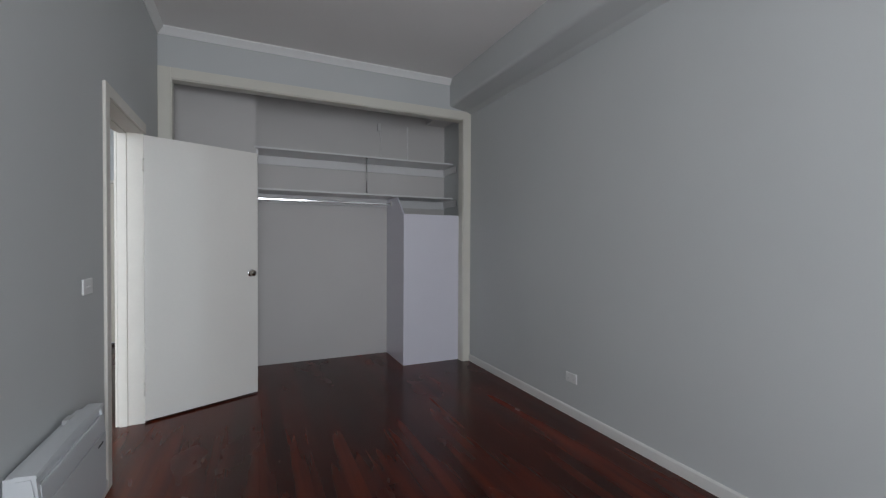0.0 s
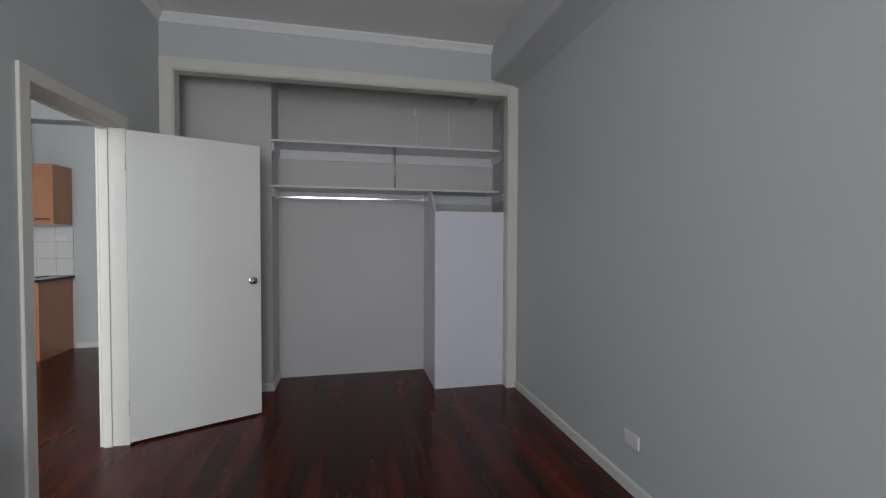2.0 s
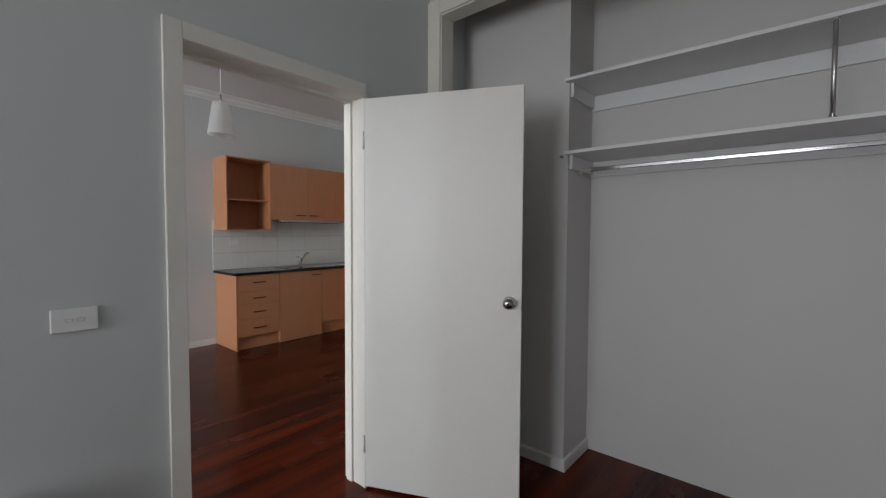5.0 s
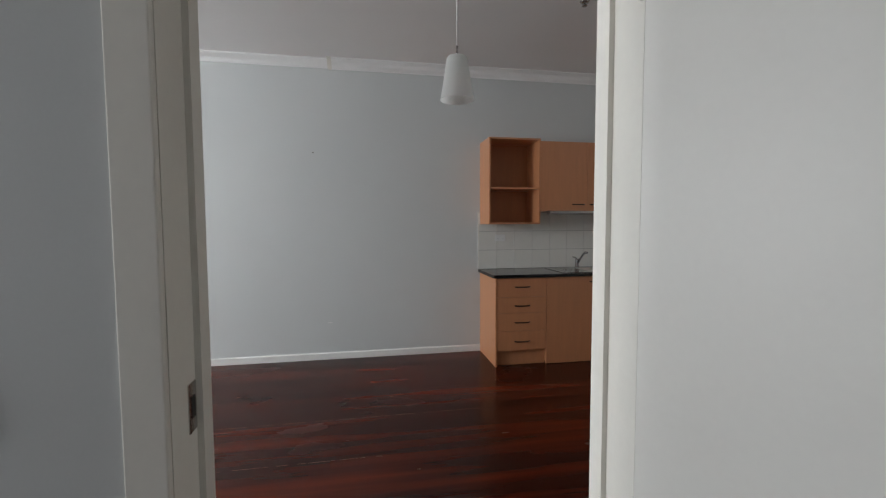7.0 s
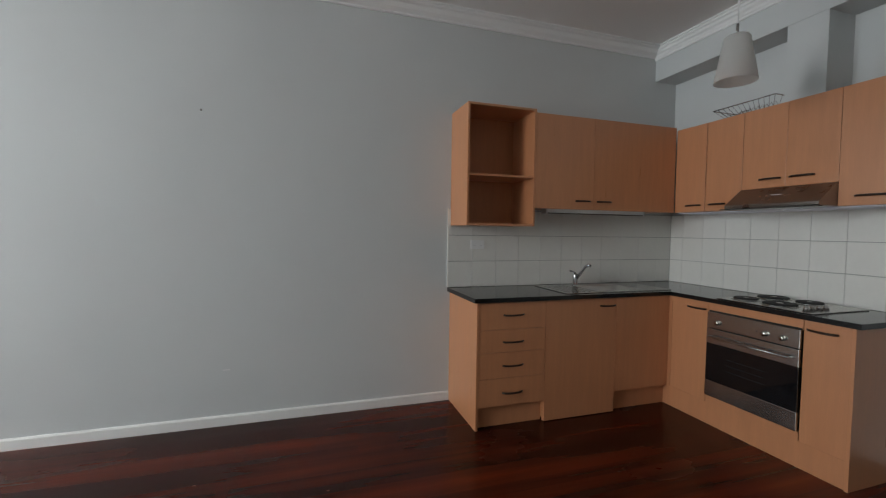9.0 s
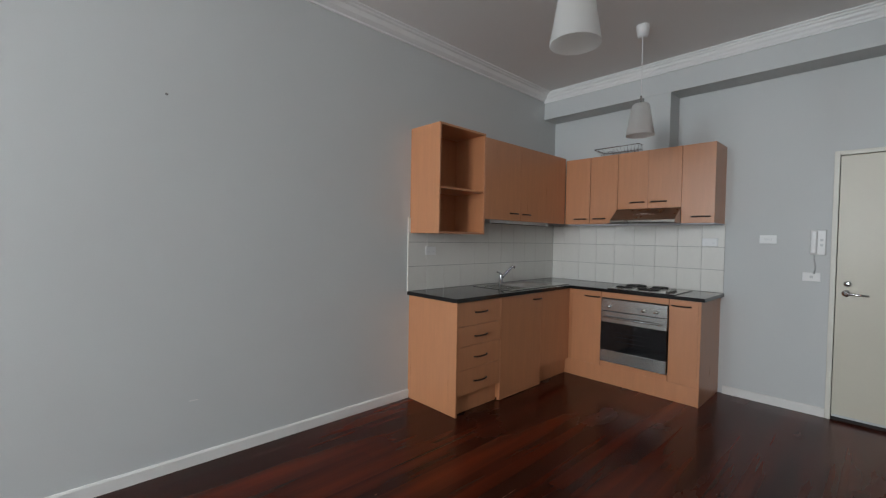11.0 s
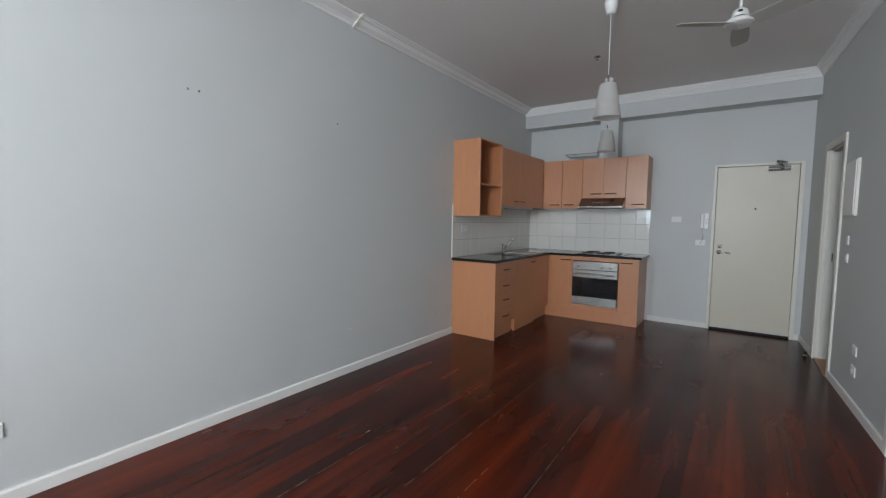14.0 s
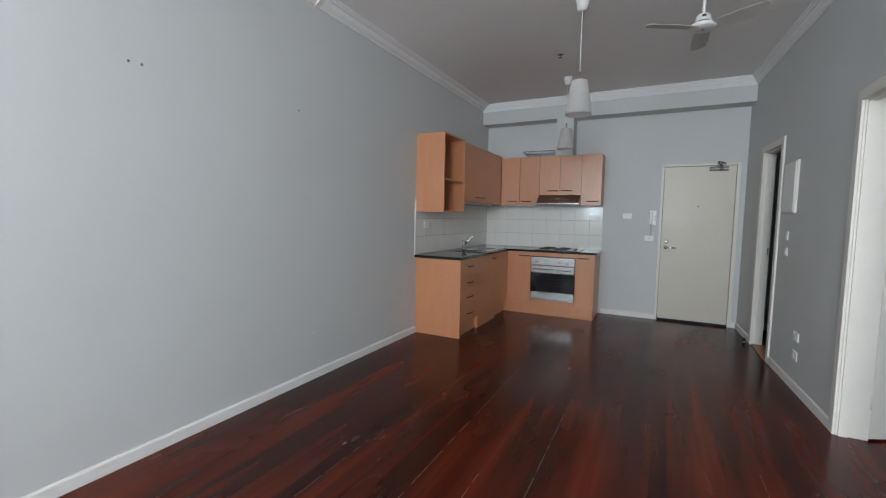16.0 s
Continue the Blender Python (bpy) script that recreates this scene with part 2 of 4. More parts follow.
def sweep(bm, prof, start, end, out):
    """A straight moulding: (distance from the wall, height) pairs, from start to end, growing along out."""
    s, e, o = Vector(start), Vector(end), Vector(out)
    a = [bm.verts.new(s + o * d + Vector((0, 0, h))) for d, h in prof]
    b = [bm.verts.new(e + o * d + Vector((0, 0, h))) for d, h in prof]
    n = len(prof)
    for k in range(n):
        bm.faces.new((a[k], b[k], b[(k + 1) % n], a[(k + 1) % n]))
    bm.faces.new(a[::-1])
    bm.faces.new(b)
    return bm


def link(name, bm, material, inverse=None):
    bmesh.ops.recalc_face_normals(bm, faces=bm.faces[:])
    if inverse is not None:
        bm.transform(inverse)
    me = bpy.data.meshes.new(name)
    bm.to_mesh(me)
    bm.free()
    me.materials.append(material)
    return new(name, me)


def thing(name, base, label, category, group="", kind=""):
    ob = new(name)
    ob.empty_display_size = 0.05
    ob.location = base
    BASE[ob] = Matrix.Translation(base)
    return tagged(ob, label, category, group, kind)


def part(name, bm, material, parent, label=""):
    ob = link(name, bm, material, BASE[parent].inverted())
    ob.parent = parent
    BASE[ob] = BASE[parent]
    return tagged(ob, label)


def solid(name, bm, material, label="", category="", group="", kind=""):
    ob = link(name, bm, material)
    BASE[ob] = Matrix()
    return tagged(ob, label, category, group, kind)


def structure(name, bm, material, label, category):
    return solid(name, bm, material, label, category, kind="structure")


def wall(name, along, p0, p1, u0, u1, z0, z1, holes, material, label):
    """A wall between planes p0 and p1, running along x or y from u0 to u1, with holes (u0, u1, z0, z1) through it."""
    us = sorted({u0, u1, *((3.45,) if p0 == LE else ()), *[h[0] for h in holes], *[h[1] for h in holes]})
    zs = sorted({z0, z1, *[h[2] for h in holes], *[h[3] for h in holes]})
    us, zs = [u for u in us if u0 <= u <= u1], [z for z in zs if z0 <= z <= z1]
    full = lambda i, j: 0 <= i < len(us) - 1 and 0 <= j < len(zs) - 1 and not any(
        h[0] < (us[i] + us[i + 1]) / 2 < h[1] and h[2] < (zs[j] + zs[j + 1]) / 2 < h[3] for h in holes)
    bm, made = bmesh.new(), {}

    def v(u, p, z):
        key = (round(u, 4), round(p, 4), round(z, 4))
        if key not in made:
            q = face(u) if p == LE else p
            made[key] = bm.verts.new((u, q, z) if along == "x" else (q, u, z))
        return made[key]

    for i in range(len(us) - 1):
        for j in range(len(zs) - 1):
            if not full(i, j):
                continue
            a, b, c, d = us[i], us[i + 1], zs[j], zs[j + 1]
            for p in (p0, p1):
                bm.faces.new((v(a, p, c), v(b, p, c), v(b, p, d), v(a, p, d)))
            for di, dj, q in ((-1, 0, ((a, c), (a, d))), (1, 0, ((b, c), (b, d))), (0, -1, ((a, c), (b, c))), (0, 1, ((a, d), (b, d)))):
                if not full(i + di, j + dj):
                    (ua, za), (ub, zb) = q
                    bm.faces.new((v(ua, p0, za), v(ub, p0, zb), v(ub, p1, zb), v(ua, p1, za)))
    return structure(name, bm, material, label, "wall")


# ---- walls, floor slab, ceilings ----
structure("floor_slab", boxes((LW - 0.1, RW + 0.1, SOUTH - 0.1, NORTH + 0.1, -0.14, -0.0205)), SUBFLOOR, "dark timber subfloor under the boards", "floor")
wall_west = wall("wall_west", "y", LW - 0.15, LW, SOUTH - 0.15, NORTH + 0.15, -0.02, CH, [], PAINT, "long light grey painted wall with picture holes")
wall_north = wall("wall_north", "x", NORTH, NORTH + 0.15, LW, RW + 0.1, -0.02, 3.15, [(-1.557, -0.69, -0.02, 2.057)], PAINT, "light grey painted wall behind kitchen and entry")
wall("wall_partition", "y", LE, PB, SOUTH, WBACK + 0.1, -0.02, CH, [(D0 - 0.02, D1 + 0.02, -0.02, DH + 0.02)], PAINT, "grey painted partition wall with a doorway")
wall("wall_bathroom", "y", LE, BP, WBACK + 0.1, NORTH, -0.02, 3.15, [(B0 - 0.02, B1 + 0.02, -0.02, BH + 0.02)], PAINT, "thin grey painted wall with the bathroom doorway")
wall("wall_south", "x", SOUTH - 0.15, SOUTH, LW, PB, -0.02, CH, [LWIN, LWIN2], PAINT, "grey painted outer wall with a window")
wall("wall_bedroom_south", "x", BS - 0.15, BS, PB, RW + 0.1, -0.02, 3.15, [BWIN], PAINT, "grey painted outer bedroom wall with a window")
wall("wall_east", "y", RW, RW + 0.1, BS, NORTH, -0.02, 3.15, [], PAINT, "light grey painted bedroom wall")
wall("wall_wardrobe_front", "x", WF, WF + 0.1, PB, RW, -0.02, 3.15, [(-0.262, 2.45, -0.02, 2.648)], PAINT, "grey painted wall over the wardrobe opening")
wall("wall_wardrobe_back", "x", WBACK, WBACK + 0.1, PB, RW, -0.02, 3.15, [], INNER, "grey painted back wall of the wardrobe")
structure("wall_nib", boxes((PB, 0.38, NIB, WBACK, -0.02, 3.0)), INNER, "grey painted shallow nib inside the wardrobe", "wall")
structure("ceiling_bedroom", boxes((PB, RW, BS, WF, CB, 3.2)), CEIL, "plain off-white painted bedroom ceiling", "ceiling")
structure("ceiling_living", boxes((LW, LE, STEP, NORTH, CL, CH + 0.1)), CEIL, "plain off-white painted living room ceiling", "ceiling")
structure("ceiling_window_bay", boxes((LW, LE, SOUTH, STEP - 0.001, CH, CH + 0.1)), CEIL, "raised off-white ceiling over the window end", "ceiling")
structure("ceiling_wardrobe", boxes((PB, RW, WF + 0.1, WBACK, 3.0, 3.2)), INNER, "grey painted lining over the wardrobe", "ceiling")
structure("ceiling_bathroom", boxes((BP, RW, WBACK + 0.1, NORTH, 2.4, 3.2)), CEIL, "bathroom ceiling", "ceiling")
bm = bmesh.new()
sweep(bm, [(0, 0.02), (0.255, 0.02), (0.255, -0.262), (0.251, -0.274), (0.242, -0.283), (0.23, -0.288), (0.06, -0.318), (0.0, -0.345)], (RW, BS, CB), (RW, WF, CB), (-1, 0, 0))
structure("beam_bedroom", bm, PAINT, "grey painted bulkhead along the bedroom wall", "beam")
structure("beam_wardrobe", boxes((2.285, RW, WF + 0.1, WBACK, 2.745, 3.01)), INNER, "grey bulkhead end inside the wardrobe", "beam")
structure("beam_living", boxes((LW, LE, BEAM_Y, NORTH, BEAM_Z, 3.1), r=0.004), PAINT, "light grey boxed beam over kitchen and entry", "beam")
structure("pier_kitchen", boxes((-2.894, -2.66, BEAM_Y + 0.003, NORTH, 2.2, BEAM_Z + 0.01)), PAINT, "light grey boxed duct above the wall cupboards", "pier")
structure("bathroom_floor", boxes((BP + 0.022, RW, WBACK + 0.1, NORTH, -0.02, 0.004)), GROUT, "grey bathroom floor", "floor")


# ---- cornices, skirtings ----
ORNATE = [(0, 0.02), (0, -0.08), (0.014, -0.08), (0.018, -0.068), (0.03, -0.062), (0.052, -0.05), (0.064, -0.034), (0.072, -0.024), (0.092, -0.021), (0.1, -0.013), (0.118, -0.009), (0.12, 0.02)]
UPRIGHT = [(0, 0.02), (0, -0.098), (0.01, -0.098), (0.013, -0.084), (0.02, -0.078), (0.026, -0.062), (0.04, -0.05), (0.046, -0.032), (0.056, -0.028), (0.06, -0.014), (0.072, -0.01), (0.074, 0.02)]
PLAIN = [(0, 0.02), (0, -0.074), (0.012, -0.074), (0.02, -0.058), (0.04, -0.04), (0.068, -0.026), (0.088, -0.014), (0.09, 0.02)]
SMALL = [(0, 0.02), (0, -0.06), (0.008, -0.06), (0.016, -0.046), (0.03, -0.03), (0.048, -0.012), (0.05, 0.02)]
JOINT = 2.49
CORNICES = (
    ("cornice_west_ornate", ORNATE, (LW, JOINT, CL), (LW, BEAM_Y, CL), (1, 0, 0)),
    ("cornice_west_plain", PLAIN, (LW, STEP, CL), (LW, JOINT, CL), (1, 0, 0)),
    ("cornice_beam", UPRIGHT, (LW, BEAM_Y, CL), (LE, BEAM_Y, CL), (0, -1, 0)),
    ("cornice_partition", UPRIGHT, (LE, STEP, CL), (LE, 3.45, CL), (-1, 0, 0)),
    ("cornice_partition_end", UPRIGHT, (LE, 3.45, CL), (face(BEAM_Y), BEAM_Y, CL), (-1, 0, 0)),
    ("cornice_wardrobe", SMALL, (PB, WF, CB), (2.285, WF, CB), (0, -1, 0)),
    ("cornice_bedroom", SMALL, (PB, BS, CB), (PB, WF, CB), (1, 0, 0)),
)
for name, prof, a, b, o in CORNICES:
    structure(name, sweep(bmesh.new(), prof, a, b, o), CORN, "white moulded plaster cornice at the ceiling", "cornice")
bm = bmesh.new()
sweep(bm, [(d * 1.06 + (0.004 if d else 0), h * 1.05) for d, h in ORNATE], (LW, JOINT - 0.028, CL), (LW, JOINT + 0.012, CL), (1, 0, 0))
structure("cornice_joint", bm, TRIM, "bright white filler where two cornices meet", "cornice")

SK = [(0, 0), (0.014, 0), (0.014, 0.06), (0.008, 0.07), (0, 0.07)]
SKIRTINGS = (
    ((LW, SOUTH, 0), (LW, 4.02, 0), (1, 0, 0)), ((-2.235, NORTH, 0), (-1.557, NORTH, 0), (0, -1, 0)), ((-0.69, NORTH, 0), (face(NORTH), NORTH, 0), (0, -1, 0)),
    ((LE, SOUTH, 0), (LE, 2.446, 0), (-1, 0, 0)), ((LE, 3.42, 0), (face(4.795), 4.795, 0), (-1, 0, 0)), ((face(5.522), 5.522, 0), (face(NORTH), NORTH, 0), (-1, 0, 0)),
    ((RW, BS, 0), (RW, WF - 0.016, 0), (-1, 0, 0)), ((PB, BS, 0), (PB, 2.446, 0), (1, 0, 0)), ((PB, 3.42, 0), (PB, WF - 0.016, 0), (1, 0, 0)),
    ((PB, NIB, 0), (0.38, NIB, 0), (0, -1, 0)), ((0.38, NIB - 0.014, 0), (0.38, WBACK, 0), (1, 0, 0)),
    ((LW, SOUTH, 0), (LE, SOUTH, 0), (0, 1, 0)), ((PB, BS, 0), (RW, BS, 0), (0, 1, 0)),
)
for a, b, o in SKIRTINGS:
    structure("baseboard", sweep(bmesh.new(), SK, a, b, o), SKIRT, "low white painted timber skirting board", "baseboard")


# ---- windows behind the camera ----
def window(name, win, wy):
    x0, x1, z0, z1 = win
    w = thing(name, ((x0 + x1) / 2, wy, z0), "white framed window in the outer wall", "window", kind="structure")
    part("window_frame", boxes((x0, x0 + 0.05, wy - 0.13, wy + 0.01, z0, z1), (x1 - 0.05, x1, wy - 0.13, wy + 0.01, z0, z1),
                               (x0 + 0.05, x1 - 0.05, wy - 0.13, wy + 0.01, z1 - 0.05, z1)), TRIM, w)
    part("window_sill", boxes((x0 + 0.05, x1 - 0.05, wy - 0.13, wy + 0.04, z0, z0 + 0.04), r=0.004), TRIM, w)


window("window_1", LWIN, SOUTH)
window("window_3", LWIN2, SOUTH)
window("window_2", BWIN, BS)


# ---- doorways and doors ----
def casing_y(bm, face, out, y0, y1, h, w, t, sides=(True, True)):
    """An architrave round an opening along y, on the plane x = face."""
    a, b = sorted((face, face + out * t))
    if sides[0]:
        box(bm, a, b, y0 - w, y0, 0, h + w, r=0.003)
    if sides[1]:
        box(bm, a, b, y1, y1 + w, 0, h + w, r=0.003)
    box(bm, a, b, y0, y1, h, h + w, r=0.003)
    return bm


def doorway(name, y0, y1, h, stop, inner):
    d = thing(name, (LE, (y0 + y1) / 2, 0), "white painted timber door frame with plain architraves", "door frame", kind="structure")
    fa, x0, x1 = (face(y0) + face(y1)) / 2, face((y0 + y1) / 2) + 0.001, inner - 0.001
    part("jamb", boxes((face(y0) + 0.001, x1, y0 - 0.02, y0, 0, h + 0.02)), TRIM, d)
    part("jamb", boxes((face(y1) + 0.001, x1, y1, y1 + 0.02, 0, h + 0.02)), TRIM, d)
    part("head_jamb", boxes((x0, x1, y0, y1, h, h + 0.02)), TRIM, d)
    part("door_stop", boxes((stop, stop + 0.045, y0, y0 + 0.012, 0, h - 0.012), (stop, stop + 0.045, y1 - 0.012, y1, 0, h - 0.012), (stop, stop + 0.045, y0, y1, h - 0.012, h)), TRIM, d)
    bm = casing_y(bmesh.new(), 0.0, -1, y0, y1, h, 0.065, 0.016)
    for v in bm.verts:
        v.co.x += face(v.co.y)
    part("architrave", bm, TRIM, d)
    part("architrave", casing_y(bmesh.new(), inner, 1, y0, y1, h, 0.065, 0.016, (True, False)), TRIM, d)
    return d


door_1 = doorway("door_frame_1", D0, D1, DH, -0.5, PB)
strike = part("strike_plate", boxes((-0.452, -0.42, D0 - 0.001, D0 + 0.002, 1.005, 1.095)), STEEL, door_1, "steel strike plate")
part("latch_hole", boxes((-0.445, -0.43, D0, D0 + 0.003, 1.03, 1.07)), DARK, strike)
door_2 = doorway("door_frame_2", B0, B1, BH, -0.572, BP)
strike = part("strike_plate", boxes((-0.548, -0.515, B1 - 0.002, B1 + 0.001, 0.98, 1.06)), STEEL, door_2, "steel strike plate")
part("latch_hole", boxes((-0.54, -0.522, B1 - 0.003, B1, 1.0, 1.04)), DARK, strike)
structure("threshold", boxes((-0.6, BP + 0.02, B0, B1, 0.0, 0.012), r=0.003), THRESH, "bare orange timber threshold at the bathroom doorway", "threshold")


def knob(parent, centre, way):
    m = Matrix.Translation(centre) @ Vector(way).to_track_quat("Z", "Y").to_matrix().to_4x4()
    k = part("door_knob", lathe(bmesh.new(), [(0.0, 0.058), (0.012, 0.058), (0.021, 0.053), (0.026, 0.044), (0.026, 0.034), (0.02, 0.026), (0.011, 0.02), (0.011, 0.0)], m), KNOB, parent, "dark nickel knob")
    part("rose", lathe(bmesh.new(), [(0.0, 0.008), (0.022, 0.008), (0.031, 0.004), (0.032, 0.0), (0.0, 0.0)], m), CHROME, k)
    part("keyhole", lathe(bmesh.new(), [(0.0, 0.06), (0.006, 0.06), (0.006, 0.056), (0.0, 0.056)], m), DARK, k)


hinge, swing = Vector((-0.362, 3.346, 0)), 24.3
leaf_m = Matrix.Translation(hinge) @ pose(0, 0, 0, 0, 0, swing)
leaf = thing("bedroom_door", hinge, "white painted flush timber door standing wide open", "door")
bm = boxes((0.01, 0.822, 0.0, 0.03, 0.015, 2.058), r=0.0015)
bm.transform(leaf_m)
part("door_leaf", bm, DOORW, leaf)
knob(leaf, leaf_m @ Vector((0.765, 0.0, 1.04)), leaf_m.to_3x3() @ Vector((0, -1, 0)))
knob(leaf, leaf_m @ Vector((0.765, 0.03, 1.04)), leaf_m.to_3x3() @ Vector((0, 1, 0)))
bm = boxes((0.8215, 0.8235, 0.004, 0.026, 1.005, 1.07))
bm.transform(leaf_m)
part("latch_plate", bm, STEEL, leaf, "steel latch plate")
for z in (0.2, 1.8):
    h = part("butt_hinge", tube(bmesh.new(), [leaf_m @ Vector((0.005, -0.001, z)), leaf_m @ Vector((0.005, -0.001, z + 0.09))], 0.0055, 8), TRIM, leaf, "painted butt hinge")
    bm = boxes((0.0078, 0.0099, 0.004, 0.028, z, z + 0.09))
    bm.transform(leaf_m)
    part("hinge_plate", bm, TRIM, h)

# wardrobe opening
trim = thing("wardrobe_frame", (1.1, WF, 0), "cream white timber frame round the open wardrobe", "door frame", kind="structure")
part("architrave", boxes((PB + 0.001, -0.262, WF - 0.015, WF, 0, 2.735), r=0.003), CREAMF, trim)
part("architrave", boxes((2.45, RW - 0.002, WF - 0.015, WF, 0, 2.735), r=0.003), CREAMF, trim)
part("architrave", boxes((-0.262, 2.45, WF - 0.015, WF, 2.648, 2.735), r=0.003), CREAMF, trim)
part("jamb", boxes((-0.275, -0.255, WF - 0.002, WF + 0.103, 0, 2.648)), CREAMF, trim)
part("jamb", boxes((2.443, 2.463, WF - 0.002, WF + 0.103, 0, 2.648)), CREAMF, trim)
part("head_jamb", boxes((-0.255, 2.443, WF - 0.002, WF + 0.103, 2.64, 2.66)), CREAMF, trim)


# ---- wardrobe fittings ----
def shelf(z):
    s = thing("wardrobe_shelf", (1.4, 4.35, z), "painted white board shelf on wall cleats, empty", "shelf", "wardrobe shelves")
    part("board", boxes((0.366, 2.478, 4.165, WBACK - 0.001, z - 0.018, z), r=0.002), SHELF, s)
    part("cleat", boxes((0.382, 2.535, WBACK - 0.02, WBACK - 0.0005, z - 0.108, z - 0.019), r=0.002), SHELF, s)
    part("cleat", boxes((0.381, 0.4, NIB + 0.012, WBACK - 0.021, z - 0.095, z - 0.019), r=0.002), SHELF, s)
    part("cleat", boxes((RW - 0.02, RW - 0.001, 4.2, WBACK - 0.021, z - 0.095, z - 0.019), r=0.002), SHELF, s)
    return s


shelf(2.225)
shelf(1.826)
rail = thing("clothes_rail", (1.1, 4.345, 1.74), "chrome oval clothes rail under the lower shelf", "rail")
bm = boxes((0.384, 1.794, 4.347, 4.362, 1.726, 1.75), r=0.005)
part("tube", bm, CHROME, rail)
for x in (0.382, 1.782):
    part("end_socket", boxes((x, x + 0.014, 4.335, 4.375, 1.715, 1.775), r=0.004), PLASTIC, rail)
strut = thing("shelf_strut", (1.46, 4.18, 1.826), "thin chrome strut standing between two shelves", "strut")
part("tube", tube(bmesh.new(), [(1.46, 4.18, 1.832), (1.46, 4.18, 2.2)], 0.0085, 14), SINKM, strut)
part("foot", lathe(bmesh.new(), [(0.0, 0.0), (0.014, 0.0), (0.014, 0.008), (0.0, 0.008)], Matrix.Translation((1.46, 4.18, 1.826))), CHROME, strut)
part("cap", lathe(bmesh.new(), [(0.0, 0.0), (0.014, 0.0), (0.014, 0.008), (0.0, 0.008)], Matrix.Translation((1.46, 4.18, 2.198))), CHROME, strut)

unit = thing("boxed_unit", (2.1, 3.94, 0), "white melamine boxed panel unit inside the wardrobe", "cabinet")
part("front_panel", boxes((1.8125, 2.442, 3.938, 3.956, 0.001, 1.606), r=0.001), MELA, unit)
bm = bmesh.new()
sweep(bm, [(0, 0.001), (WBACK - 3.939, 0.001), (WBACK - 3.939, 1.806), (0.24, 1.806), (0.018, 1.607), (0, 1.607)], (1.796, 3.938, 0), (1.812, 3.938, 0), (0, 1, 0))
part("side_panel", bm, MELA, unit)

cable = thing("wall_cable", (1.7, WBACK, 2.3), "white cable with a small box on the wardrobe wall", "cable")
part("cord", tube(bmesh.new(), [(1.698, WBACK - 0.006, 2.62), (1.712, WBACK - 0.012, 2.55), (1.718, WBACK - 0.01, 2.44), (1.712, WBACK - 0.012, 2.36), (1.716, WBACK - 0.008, 2.226)], 0.006, 8), PATCH, cable)
part("small_box", boxes((1.675, 1.71, WBACK - 0.03, WBACK - 0.001, 2.6, 2.69), r=0.004), PATCH, cable)
conduit = thing("wall_conduit", (2.04, WBACK, 2.3), "thin white conduit strip on the wardrobe wall", "conduit")
part("strip", boxes((2.04, 2.056, WBACK - 0.014, WBACK - 0.001, 2.226, 2.69), r=0.003), PATCH, conduit)
hook = thing("wall_hook", (0.33, NIB, 1.8), "tiny metal stub on the nib", "hook")
part("stub", tube(bmesh.new(), [(0.345, NIB, 1.8), (0.345, NIB - 0.02, 1.8)], 0.008, 10), STEEL, hook)


# ---- wall plates ----
def plate(name, label, category, centre, normal, w, h, bits, cord=None):
    """A plastic plate on a wall; bits: (across, up, width, height, material) raised pads."""
    n = Vector(normal)
    across = Vector((0, 0, 1)).cross(n)
    m = Matrix.Translation(centre) @ Matrix((across, Vector((0, 0, 1)), n)).transposed().to_4x4()
    p = thing(name, centre, label, category)
    bm = boxes((-w / 2, w / 2, -h / 2, h / 2, 0.0005, 0.01), r=0.003)
    bm.transform(m)
    body = part("plate", bm, PLASTIC, p)
    for a, u, bw, bh, bmat in bits:
        bm = boxes((a - bw / 2, a + bw / 2, u - bh / 2, u + bh / 2, 0.0095, 0.014 if bmat is PLASTIC else 0.0112), r=0.0005)
        bm.transform(m)
        part("rocker" if bmat is PLASTIC else "socket_slot", bm, bmat, body)
    return p


ROCK2 = [(-0.014, 0.0, 0.02, 0.012, GREYPL), (0.014, 0.0, 0.02, 0.012, GREYPL), (-0.014, 0.0, 0.014, 0.008, PLASTIC), (0.014, 0.0, 0.014, 0.008, PLASTIC)]
SOCK2 = [(-0.033, -0.008, 0.004, 0.009, GREYPL), (-0.023, -0.008, 0.004, 0.009, GREYPL), (0.033, -0.008, 0.004, 0.009, GREYPL), (0.023, -0.008, 0.004, 0.009, GREYPL), (-0.045, 0.022, 0.012, 0.008, PLASTIC), (0.045, 0.022, 0.012, 0.008, PLASTIC)]
plate("light_switch", "white double light switch beside the bedroom door", "switch", (PB, 2.196, 1.094), (1, 0, 0), 0.115, 0.072, ROCK2)
plate("power_socket", "white double power socket low on the grey wall", "socket", (RW, 2.214, 0.29), (-1, 0, 0), 0.115, 0.072, SOCK2)
plate("power_socket", "white double power socket above the skirting", "socket", (LW, 0.274, 0.354), (1, 0, 0), 0.115, 0.072, SOCK2)
plate("power_socket", "white power socket on the kitchen tiles", "socket", (LW + 0.008, 4.245, 1.232), (1, 0, 0), 0.115, 0.072, SOCK2)
plate("power_socket", "white double power socket on glossy tiles", "socket", (-2.366, NORTH - 0.008, 1.348), (0, -1, 0), 0.125, 0.075, SOCK2)
plate("light_switch", "white light switch on the entry wall", "switch", (-1.945, NORTH, 1.38), (0, -1, 0), 0.115, 0.072, ROCK2)
plate("wall_plate", "white blank plate under the intercom", "plate", (-1.664, NORTH, 1.088), (0, -1, 0), 0.11, 0.07, [(0.0, 0.0, 0.02, 0.02, GREYPL)])
